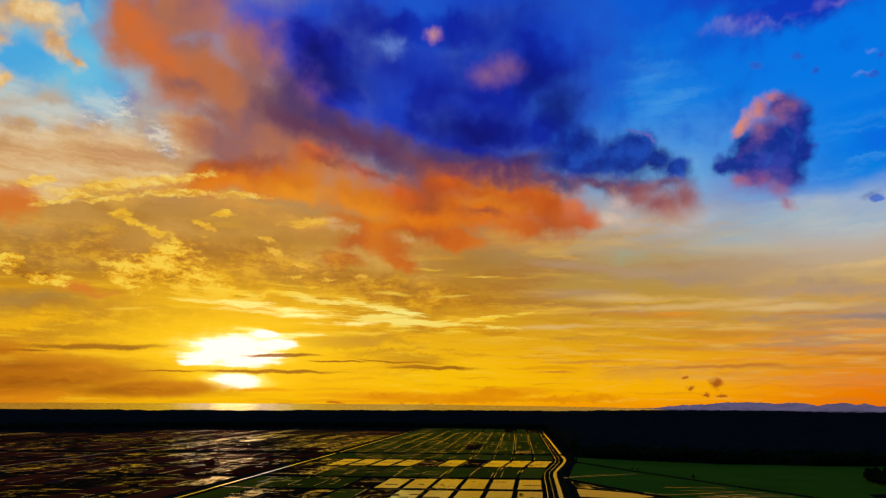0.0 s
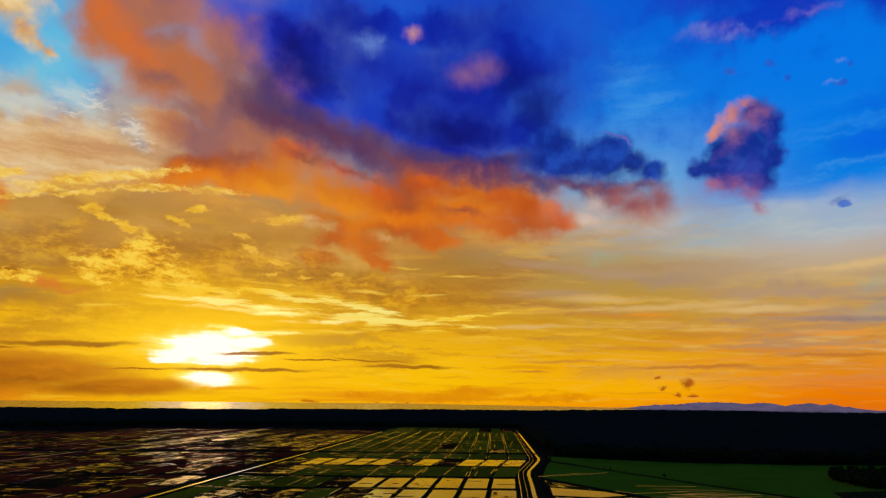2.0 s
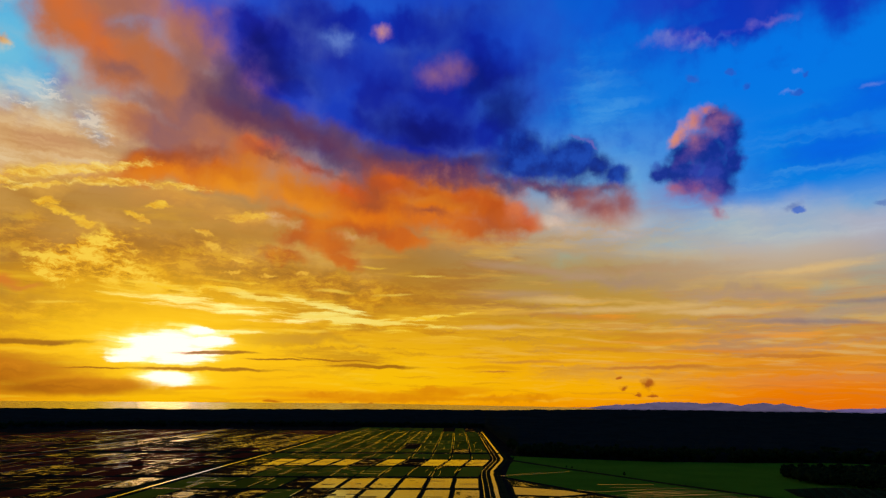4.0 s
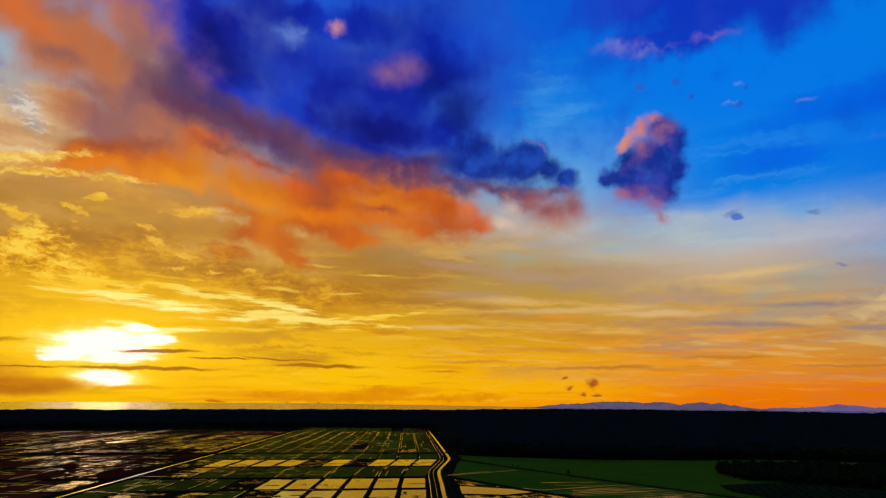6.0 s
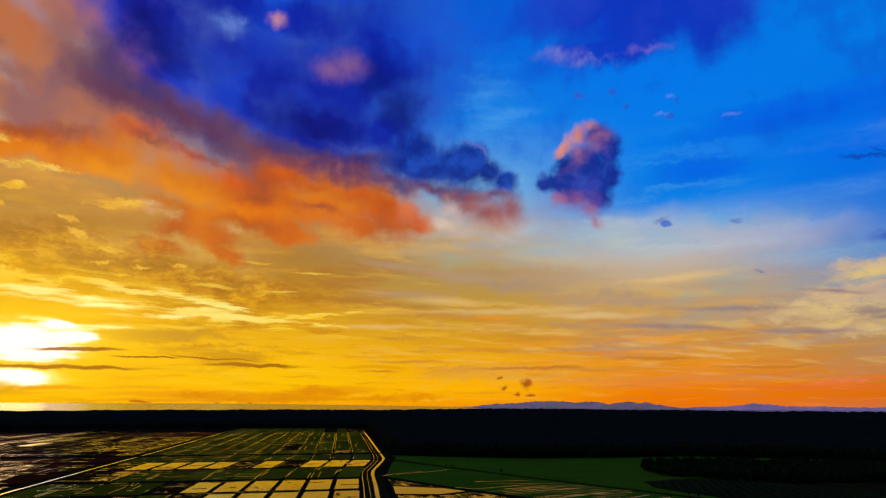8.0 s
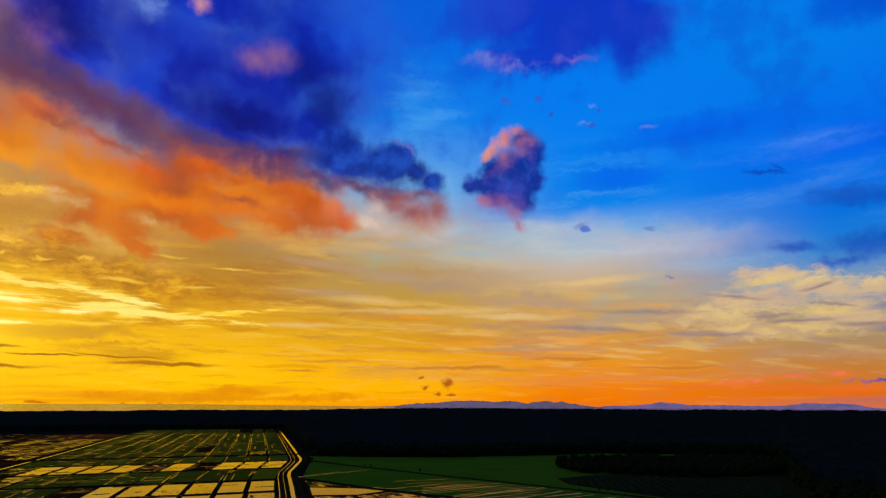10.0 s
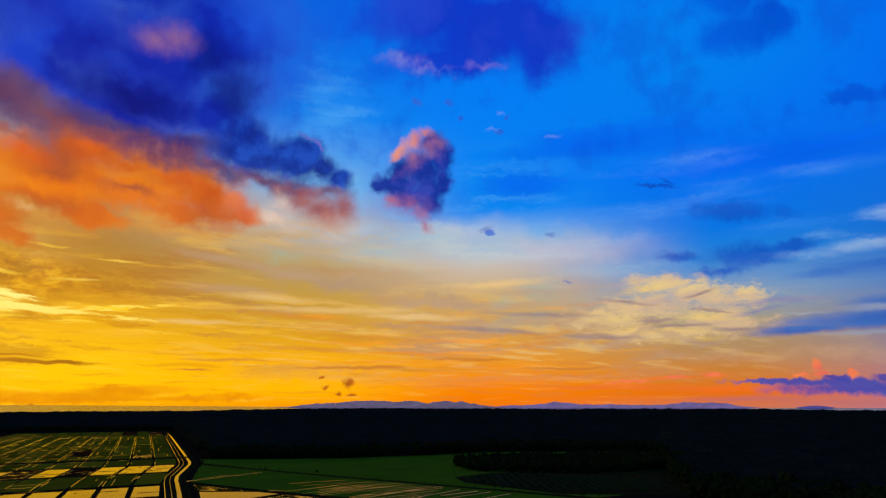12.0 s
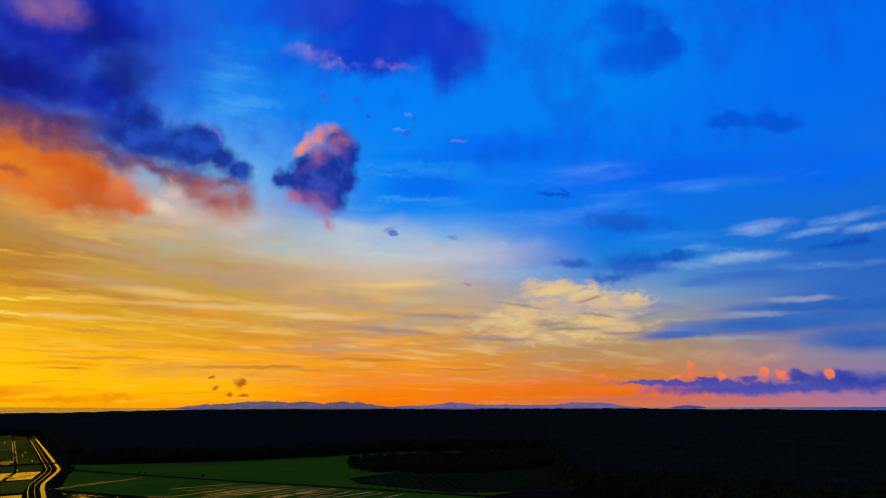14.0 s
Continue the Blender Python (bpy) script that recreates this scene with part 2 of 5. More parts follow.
# cream cloud
sky = cloud(sky, tones(STREAK, (200, 168, 142), (216, 182, 134), (230, 198, 128)), FINE, [(51.9, 10.7, 3.86, 1.13, 2), (55.1, 9.2, 4.98, 1.62, -6), (50.0, 8.7, 4.64, 1.34, -1), (56.7, 7.2, 4.13, 1.3, -5), (52.0, 6.4, 8.07, 0.91, -1), (46.4, 7.7, 4.69, 1.03, -1), (58.6, 9.1, 1.92, 1.1, -13)], lo=-0.1, hi=0.7, ragged=1.4, grain=RIPPLE, most=0.85)
# gold heart of it
sky = cloud(sky, tones(STREAK, (228, 188, 80), (242, 208, 100)), BAR, [(51.5, 6.5, 6.07, 0.51, -3), (55.5, 7.5, 2.96, 0.5, -2), (50.6, 10.2, 3.11, 0.51, 2), (53.4, 5.8, 5.47, 0.3, -2)], lo=-0.1, hi=1.2, ragged=1.4, grain=THREAD, most=0.5)
# grey bars in it
sky = cloud(sky, tones(THREAD, (132, 112, 122), (165, 138, 124)), BAR, [(54.7, 9.5, 2.27, 0.25, 12), (51.2, 7.4, 2.55, 0.25, 1), (55.6, 8.0, 2.46, 0.2, -10), (46.3, 6.1, 6.73, 0.31, -2), (53.0, 6.9, 3.52, 0.2, 0), (48.5, 9.2, 3.12, 0.26, -9), (57.9, 6.4, 3.84, 0.3, -2), (41.6, 8.2, 6.84, 0.36, -3), (36.9, 6.9, 6.77, 0.36, -4)], lo=-0.1, hi=0.9, ragged=1.5, grain=THREAD, most=0.85)
# violet streamers east of it
sky = cloud(sky, tones(STREAK, (110, 115, 165), (150, 140, 165)), BAR, [(60.9, 8.5, 3.75, 0.39, 0), (62.2, 6.7, 4.13, 0.48, 2), (59.0, 7.8, 2.89, 0.3, 8)], lo=-0.1, hi=0.9, ragged=1.4, grain=THREAD, most=0.75)
# blue bands
sky = cloud(sky, tones(STREAK, (20, 80, 172), (48, 110, 188)), BAR, [(69.6, 6.6, 10.21, 1.09, 0), (74.8, 7.9, 5.55, 1.13, -2), (62.1, 6.1, 4.58, 0.53, 2), (75.5, 5.0, 4.63, 1.28, -4), (70.9, 7.8, 6.01, 0.63, -1)], lo=-0.2, hi=0.7, ragged=1.0, grain=STREAK, most=0.9)
# lit slips between the bands
sky = cloud(sky, tones(STREAK, (130, 155, 190), (190, 180, 170)), BAR, [(68.4, 7.5, 3.98, 0.42, -1), (66.1, 5.6, 3.87, 0.28, -2), (71.8, 8.4, 3.56, 0.32, -2), (62.7, 7.4, 2.28, 0.19, 0)], lo=-0.1, hi=1.1, ragged=1.4, grain=THREAD, most=0.5)
# peach haze over the bank
sky = cloud(sky, tones(STREAK, (196, 150, 130), (214, 168, 130)), SOFT, [(63.7, 4.3, 6.63, 0.76, -2), (56.3, 4.4, 8.21, 0.69, -1), (68.8, 4.1, 3.25, 0.54, -2)], lo=-0.1, hi=1.6, ragged=0.5, grain=STREAK, most=0.45)
# pale teal air
sky = cloud(sky, tones(STREAK, (90, 165, 190), (120, 180, 170)), SOFT, [(39.1, 7.9, 3.37, 1.32, -4), (41.3, 10.5, 2.9, 1.73, -6), (37.8, 10.0, 2.34, 0.9, -5)], lo=-0.1, hi=1.2, ragged=0.8, grain=STREAK, most=0.35)
# brushed cloud on the edge of the blue
sky = cloud(sky, tones(STREAK, (105, 175, 225), (175, 200, 215)), BAR, [(43.4, 15.2, 10.3, 1.6, -1), (37.4, 14.1, 8.4, 1.3, -1), (48.0, 12.1, 7.8, 1.2, -3), (32.6, 16.0, 6.0, 1.0, -4)], lo=-0.1, hi=1.2, ragged=1.5, grain=STREAK, most=0.42)
# grey veil
sky = cloud(sky, tones(STREAK, (165, 138, 125), (190, 155, 120)), SOFT, [(22.6, 11.3, 9.1, 1.4, -3), (39.0, 7.7, 12.4, 0.7, -3), (52.4, 6.0, 12.9, 0.5, -1), (31.7, 9.7, 10.2, 0.7, -3)], lo=-0.1, hi=1.0, ragged=1.0, grain=STREAK, most=0.65)
# rosy streaks beside it
sky = cloud(sky, tones(STREAK, (225, 100, 60), (248, 110, 30)), BAR, [(55.2, 2.7, 1.9, 0.3, -1), (51.8, 2.5, 3.5, 0.2, -1), (57.0, 1.5, 8.5, 0.4, -1), (47.2, 1.8, 8.0, 0.3, 0)], lo=-0.1, hi=0.8, ragged=0.9, grain=THREAD, most=0.5)
# pale pinkish haze
sky = cloud(sky, tones(STREAK, (192, 180, 180), (195, 192, 205)), SOFT, [(42.2, 14.5, 11.2, 2.1, -6), (33.6, 15.4, 7.4, 2.1, 2)], lo=-0.2, hi=1.0, ragged=0.6, grain=MIXED, most=0.52)
# small dark puffs
sky = cloud(sky, tones(PUFF, (150, 70, 25), (190, 95, 20)), LOW, [(23.5, 2.1, 0.7, 0.6, 0), (21.5, 1.7, 0.4, 0.3, 0), (22.7, 1.2, 0.4, 0.2, 0), (23.8, 1.2, 0.4, 0.2, 0), (21.2, 2.7, 0.3, 0.2, 0)], lo=-0.15, hi=0.7, ragged=0.5, grain=PUFF, most=0.9)
# streaks above them
sky = cloud(sky, tones(STREAK, (195, 125, 45), (220, 145, 50)), BAR, [(29.1, 3.4, 8.7, 0.3, -1), (20.8, 5.1, 7.7, 0.3, -1), (13.6, 4.0, 5.8, 0.2, 0), (25.3, 6.2, 8.5, 0.4, -2), (30.1, 4.7, 6.2, 0.2, -2), (18.7, 7.9, 7.1, 0.4, -4)], lo=-0.1, hi=1.0, ragged=1.2, grain=THREAD, most=0.7)
# pale green-blue veil
sky = cloud(sky, tones(STREAK, (140, 190, 210), (200, 205, 180)), SOFT, [(31.7, 14.7, 8.7, 2.2, -4), (26.1, 13.7, 7.0, 1.4, -6)], lo=-0.1, hi=1.2, ragged=0.9, grain=STREAK, most=0.42)
# teal tint
sky = cloud(sky, (*srgb(120, 185, 175)[:3], 1), SOFT, [(17.1, 13.0, 3.0, 0.7, -3)], lo=-0.1, hi=1.4, ragged=0.5, grain=MIXED, most=0.35)
# dun folds in the haze
sky = cloud(sky, tones(STREAK, (172, 140, 122), (190, 158, 130)), BAR, [(16.9, 11.9, 7.24, 0.76, -10), (22.6, 10.8, 6.28, 0.59, -7), (12.8, 10.1, 6.25, 0.64, -1), (33.8, 9.2, 8.33, 0.52, -1), (40.1, 10.3, 5.84, 0.42, 0), (11.6, 12.7, 4.57, 0.55, -7)], lo=-0.1, hi=1.1, ragged=1.0, grain=STREAK, most=0.5)
# lit folds in the haze
sky = cloud(sky, tones(STREAK, (226, 186, 120), (238, 200, 130)), BAR, [(22.8, 8.6, 8.12, 0.49, 0), (17.1, 9.5, 6.25, 0.43, -1), (29.7, 8.1, 7.6, 0.41, -1), (9.9, 7.1, 5.03, 0.35, 2), (36.9, 11.1, 6.36, 0.52, 3)], lo=-0.1, hi=0.9, ragged=1.4, grain=STREAK, most=0.6)
# orange ripples low down
sky = cloud(sky, tones(THREAD, (225, 120, 20), (240, 150, 40)), BAR, [(23.5, 5.7, 7.11, 0.34, 0), (29.8, 4.8, 9.49, 0.3, 0), (20.9, 8.0, 2.33, 0.29, -1), (26.0, 4.0, 9.64, 0.25, 1), (37.0, 3.6, 7.7, 0.25, 0), (33.9, 5.9, 6.16, 0.31, -1)], lo=-0.05, hi=1.2, ragged=2.2, grain=THREAD, most=0.6)
# dull bars low down
sky = cloud(sky, tones(STREAK, (190, 112, 40), (204, 128, 50)), BAR, [(23.2, 3.5, 6.54, 0.19, 1), (10.5, 3.1, 2.29, 0.13, 2), (33.9, 4.3, 6.12, 0.2, -1), (43.2, 3.4, 4.63, 0.15, 0)], lo=-0.05, hi=0.7, ragged=1.2, grain=THREAD, most=0.8)
# long low bank of violet cloud
sky = cloud(sky, tones(STREAK, (30, 56, 158), (52, 80, 172)), LOW, [(68.9, 1.5, 10.44, 0.62, 0), (74.0, 1.9, 5.44, 0.94, -1), (63.9, 1.9, 5.23, 0.42, -1), (59.9, 2.1, 4.14, 0.24, -1)], lo=-0.15, hi=0.6, ragged=0.9, grain=PUFF, most=0.9)
# mauve light under the bank
sky = cloud(sky, tones(STREAK, (160, 98, 124), (190, 108, 100)), BAR, [(67.2, 0.4, 10.68, 0.36, 0), (57.9, 0.7, 7.47, 0.38, 0)], lo=-0.1, hi=1.1, ragged=0.5, grain=STREAK, most=0.5)
# lit heads on the bank
sky = cloud(sky, tones(PUFF, (226, 104, 84), (246, 130, 70)), LOW, [(62.8, 3.2, 0.53, 0.57, -1), (63.2, 2.7, 0.8, 0.42, -1), (65.1, 2.6, 0.39, 0.42, -1), (68.4, 2.8, 0.49, 0.45, -2), (69.6, 2.6, 0.64, 0.45, -2), (72.8, 2.5, 0.34, 0.43, -2), (55.3, 2.7, 0.97, 0.24, -1), (52.3, 2.6, 1.29, 0.2, -1), (48.5, 2.2, 2.27, 0.2, 0), (61.8, 2.5, 0.81, 0.19, -1)], lo=-0.05, hi=0.6, ragged=0.9, grain=PUFF, most=0.9)
# dusky heads between
sky = cloud(sky, tones(PUFF, (34, 50, 150), (60, 72, 165)), LOW, [(70.7, 2.4, 1.01, 0.62, -2), (67.2, 2.3, 1.0, 0.36, -1), (74.0, 2.2, 1.09, 0.43, -2), (64.0, 2.3, 1.13, 0.28, -1)], lo=-0.05, hi=0.5, ragged=0.8, grain=PUFF, most=0.85)
# tan haze
sky = cloud(sky, tones(STREAK, (195, 140, 55), (222, 172, 92)), SOFT, [(-33.0, 18.5, 10.2, 2.6, 11), (-34.6, 13.3, 7.4, 2.6, 9), (-23.2, 13.5, 11.8, 2.4, 6), (-9.8, 12.5, 15.3, 2.6, 0)], lo=-0.1, hi=0.8, ragged=0.7, most=0.7)
# cream cirrus beside the great cloud
sky = cloud(sky, tones(STREAK, (205, 150, 105), (222, 176, 122), (236, 206, 160)), SOFT, [(-35.5, 19.0, 6.88, 2.37, 10), (-29.0, 19.6, 6.51, 2.54, 0), (-24.2, 22.1, 3.27, 2.9, -21), (-35.1, 16.7, 5.7, 1.73, 12)], lo=-0.1, hi=0.7, ragged=1.2, grain=STREAK, most=0.85)
# pale blue gap beside the great cloud
sky = cloud(sky, tones(MIST, (60, 170, 230), (105, 195, 230)), SOFT, [(-37.0, 25.6, 5.77, 2.49, 9), (-32.5, 25.6, 3.69, 2.69, -22), (-33.4, 28.6, 2.15, 2.08, 16)], lo=-0.15, hi=0.6, ragged=0.6, grain=MIXED, most=0.92)
# milky foot of the gap
sky = cloud(sky, tones(STREAK, (165, 205, 220), (214, 218, 208)), FINE, [(-35.6, 22.1, 5.83, 1.37, 8), (-30.9, 23.5, 3.38, 1.36, -19), (-37.7, 23.1, 3.02, 1.24, 16)], lo=-0.1, hi=0.9, ragged=1.2, grain=STREAK, most=0.75)
# gilded cloud above it
sky = cloud(sky, tones(PUFF, (214, 152, 84), (238, 186, 104), (252, 216, 150)), FINE, [(-38.0, 28.7, 4.2, 1.71, 6), (-35.4, 27.5, 2.41, 1.3, -24), (-33.9, 26.9, 1.45, 0.61, -10), (-39.9, 26.6, 2.22, 1.18, 19), (-38.6, 23.7, 0.82, 0.73, 17)], lo=-0.15, hi=0.8, ragged=1.2, grain=PUFF, most=0.9)
# salmon flank of the great cloud
sky = cloud(sky, tones(MIST, (196, 108, 52), (184, 112, 76), (150, 98, 98)), SOFT, [(-29.2, 30.0, 3.83, 3.79, -5), (-25.6, 32.4, 6.5, 3.01, 13), (-24.9, 27.6, 5.3, 3.62, -26), (-19.7, 25.7, 6.87, 3.76, -28), (-15.8, 23.5, 8.27, 3.03, -17), (-20.8, 22.3, 5.43, 2.2, -6), (-17.6, 31.2, 5.97, 4.12, 8), (-12.8, 26.5, 6.35, 4.08, -22)], lo=-0.25, hi=0.6, ragged=0.7, grain=MIXED, most=0.98)
# ember glow in the flank
sky = cloud(sky, tones(MIST, (226, 110, 34), (214, 108, 48)), SOFT, [(-28.3, 29.3, 3.22, 2.14, -1), (-29.9, 30.5, 2.09, 1.69, 15), (-26.5, 28.2, 2.72, 1.42, -22)], lo=-0.1, hi=1.0, ragged=0.9, grain=MIXED, most=0.8)
# lilac shoulder of the flank
sky = cloud(sky, tones(MIST, (190, 132, 118), (176, 128, 134)), SOFT, [(-23.4, 31.3, 3.27, 1.58, 3), (-20.1, 29.4, 3.41, 2.0, -28), (-22.6, 32.6, 2.08, 1.32, 11)], lo=-0.1, hi=1.4, ragged=0.9, grain=MIXED, most=0.35)
# dusky folds in the flank
sky = cloud(sky, tones(MIST, (132, 88, 92), (156, 104, 94)), FINE, [(-25.1, 26.6, 2.84, 1.13, -8), (-17.7, 26.9, 3.99, 2.29, -30), (-22.1, 24.8, 2.93, 0.96, -10), (-13.8, 25.7, 5.24, 2.29, -22), (-18.9, 28.6, 2.96, 2.52, -29)], lo=-0.15, hi=1.0, ragged=1.1, grain=MIXED, most=0.75)
# shimmering edge
sky = cloud(sky, tones(RIPPLE, (120, 160, 196), (170, 190, 205), (232, 226, 214), lo=0.42, hi=0.58), LOW, [(-26.6, 22.1, 1.89, 1.42, -26), (-29.8, 23.6, 1.73, 1.19, -8), (-31.5, 22.4, 1.51, 0.63, 2), (-25.8, 21.1, 1.37, 1.04, -11)], lo=0.0, hi=1.1, ragged=2.0, grain=RIPPLE, most=0.55)
# great cloud, rim
sky = cloud(sky, tones(MIST, (40, 70, 184), (34, 88, 204)), SOFT, [(-13.3, 32.7, 6.23, 5.05, 7), (-4.1, 34.4, 19.61, 4.14, 2), (10.1, 32.3, 9.18, 7.0, -4), (-8.4, 27.9, 7.09, 4.11, -23), (12.6, 27.3, 4.95, 4.86, -5), (0.8, 25.2, 14.75, 4.05, -9)], lo=-0.25, hi=0.8, ragged=0.7, grain=MIXED, most=0.75)
# great cloud, its blue body
sky = cloud(sky, tones(MIST, (4, 22, 150), (6, 32, 164), (14, 56, 190)), SOFT, [(-11.8, 31.0, 7.25, 4.57, -7), (-14.4, 32.6, 4.49, 2.75, 7), (-2.7, 29.2, 11.47, 4.95, -11), (5.4, 28.7, 8.59, 6.13, -10), (9.5, 31.8, 6.32, 5.17, -4), (4.2, 25.0, 9.04, 3.28, -8), (9.8, 24.8, 4.97, 3.25, -3), (-1.7, 34.0, 14.87, 2.78, 1), (-10.1, 28.0, 3.74, 2.07, -27), (-4.1, 25.9, 6.64, 2.85, -23), (-10.6, 26.7, 4.76, 2.61, -30), (2.5, 23.6, 7.29, 2.05, -13)], lo=-0.2, hi=0.8, ragged=0.75, grain=MIXED, most=0.96)
# lighter crown
sky = cloud(sky, tones(MIST, (14, 66, 204), (26, 92, 216)), SOFT, [(-1.7, 36.0, 19.26, 1.44, 1), (13.0, 33.4, 4.54, 4.11, -6), (-18.4, 33.8, 3.83, 1.77, 9), (-13.5, 34.5, 5.72, 1.35, 7)], lo=-0.1, hi=1.0, ragged=0.9, grain=MIXED, most=0.75)
# dark core
sky = cloud(sky, tones(MIST, (2, 12, 104), (3, 20, 128)), SOFT, [(-11.4, 29.6, 4.95, 2.71, -12), (3.0, 25.0, 7.36, 2.02, -8), (11.2, 26.9, 3.32, 3.43, -4), (8.2, 29.5, 2.85, 2.9, -3), (-13.2, 31.3, 2.81, 1.87, 6)], lo=-0.1, hi=0.9, ragged=0.9, grain=MIXED, most=0.75)
# lighter folds in it
sky = cloud(sky, tones(MIST, (18, 52, 184), (40, 72, 190)), SOFT, [(-0.5, 30.7, 4.59, 1.98, -16), (1.9, 27.2, 5.13, 1.2, -13), (-6.2, 29.5, 3.43, 1.47, -5)], lo=-0.1, hi=1.1, ragged=1.0, grain=MIXED, most=0.5)
# amber mist under the skirt
sky = cloud(sky, tones(STREAK, (206, 138, 56), (226, 156, 64)), SOFT, [(-12.1, 16.0, 8.89, 1.64, -4), (-2.9, 14.7, 7.03, 1.36, -5), (-19.3, 17.0, 5.91, 1.19, 0), (6.3, 14.9, 6.43, 1.04, -1)], lo=-0.2, hi=1.1, ragged=0.9, grain=MIXED, most=0.6)
# dusky mauve ground of the seam
sky = cloud(sky, tones(MIST, (62, 44, 104), (96, 62, 90)), SOFT, [(-15.5, 26.0, 3.94, 2.81, -28), (-10.5, 23.9, 5.68, 2.42, -20), (-3.8, 22.3, 6.17, 2.1, -11), (3.3, 21.3, 6.52, 1.63, -4)], lo=-0.2, hi=0.8, ragged=0.9, grain=MIXED, most=0.85)
# violet smoke along the seam
sky = cloud(sky, tones(MIST, (40, 34, 112), (70, 52, 108), (104, 72, 102)), SOFT, [(-15.8, 27.7, 2.61, 2.8, -27), (-11.7, 25.5, 4.66, 1.73, -21), (-5.5, 23.9, 5.56, 1.69, -16), (1.6, 22.6, 5.93, 1.32, -9), (8.2, 22.1, 5.02, 1.13, 6)], lo=-0.15, hi=0.9, ragged=1.0, grain=MIXED, most=0.85)
# pale rent
sky = cloud(sky, tones(PUFF, (70, 110, 205), (120, 155, 225)), LOW, [(-5.8, 32.4, 2.34, 1.32, -1), (-6.8, 32.6, 1.4, 0.75, 4), (-4.5, 32.8, 1.41, 0.57, 10)], lo=-0.2, hi=1.6, ragged=1.6, grain=PUFF, most=0.65)
# rosy rent
sky = cloud(sky, tones(PUFF, (190, 120, 140), (232, 160, 130)), LOW, [(-1.3, 33.3, 1.07, 0.75, 1)], lo=-0.3, hi=1.4, ragged=0.9, grain=PUFF, most=0.8)
# wider rosy rent
sky = cloud(sky, tones(MIST, (150, 100, 130), (196, 130, 120)), LOW, [(6.0, 30.6, 2.4, 1.47, 10), (4.2, 29.9, 2.32, 1.16, -1)], lo=-0.4, hi=1.8, ragged=1.0, grain=PUFF, most=0.7)
# gilded haze under its flank
sky = cloud(sky, tones(STREAK, (226, 156, 56), (240, 184, 76)), SOFT, [(-25.2, 18.1, 6.91, 1.14, 11), (-29.5, 16.9, 5.54, 1.01, 10), (-18.8, 17.4, 5.46, 0.89, -2), (-13.1, 16.2, 4.16, 0.82, -2)], lo=-0.1, hi=1.1, ragged=1.2, grain=STREAK, most=0.6)
# rust skirt of the great cloud
sky = cloud(sky, tones(MIST, (220, 124, 20), (208, 102, 16), (170, 80, 34)), SOFT, [(-20.6, 19.5, 4.8, 1.49, 10), (-14.7, 20.1, 5.79, 1.77, 2), (-8.0, 19.1, 6.33, 1.96, -7), (-0.8, 18.5, 6.27, 2.13, -1), (5.3, 18.6, 6.24, 2.07, 3), (10.0, 18.1, 3.51, 1.77, -8), (0.6, 20.4, 3.74, 1.72, 5), (5.0, 19.6, 5.99, 2.06, -1), (9.4, 18.9, 4.4, 2.19, -8), (-4.0, 18.9, 5.59, 2.21, -6), (-5.7, 16.2, 5.43, 1.0, -6)], lo=-0.25, hi=0.7, ragged=1.1, grain=MIXED, most=0.96)
# hanging hem of the skirt
sky = cloud(sky, tones(MIST, (222, 112, 18), (206, 94, 18), (184, 82, 28)), SOFT, [(-1.9, 16.8, 5.46, 1.78, -7), (4.1, 17.2, 6.0, 1.98, -1), (10.9, 17.1, 4.23, 1.95, -10), (13.2, 16.4, 2.18, 1.43, -13), (1.4, 15.5, 3.8, 1.15, -6), (7.4, 16.4, 3.76, 1.35, -1)], lo=-0.2, hi=0.7, ragged=1.2, grain=MIXED, most=0.92)
# glowing base
sky = cloud(sky, tones(MIST, (240, 146, 20), (230, 116, 10)), SOFT, [(-20.1, 18.8, 4.82, 1.06, 7), (-14.1, 19.0, 5.36, 1.22, -3), (-7.9, 18.0, 5.34, 1.48, -7), (-1.8, 17.0, 4.64, 1.22, 1)], lo=-0.2, hi=1.0, ragged=1.3, grain=MIXED, most=0.85)
# fierce patches in it
sky = cloud(sky, tones(PUFF, (232, 92, 4), (218, 80, 8)), FINE, [(-12.7, 22.6, 2.57, 1.03, 5), (0.6, 20.5, 2.67, 1.32, 5), (7.7, 19.2, 3.82, 1.04, -15), (-7.7, 21.0, 2.94, 0.89, -14), (-4.0, 19.2, 3.05, 1.0, -9)], lo=-0.2, hi=1.2, ragged=1.0, grain=MIXED, most=0.55)
# shadowed hollows
sky = cloud(sky, tones(MIST, (128, 62, 58), (160, 76, 46)), FINE, [(4.9, 20.5, 4.92, 0.82, -1), (10.5, 19.7, 3.31, 1.04, -12), (-6.7, 20.9, 4.46, 0.69, -14), (-17.5, 21.2, 3.42, 0.9, 6), (-11.2, 21.9, 3.28, 0.58, -15), (4.0, 17.7, 3.22, 0.62, -3)], lo=-0.2, hi=1.2, ragged=1.4, grain=MIXED, most=0.7)
# burnt side of the skirt
sky = cloud(sky, tones(MIST, (196, 84, 20), (170, 72, 30)), SOFT, [(7.2, 19.2, 4.92, 1.45, -7), (3.4, 19.8, 4.32, 1.13, -1), (10.5, 18.4, 2.75, 1.36, -8)], lo=-0.2, hi=1.1, ragged=1.1, grain=MIXED, most=0.75)
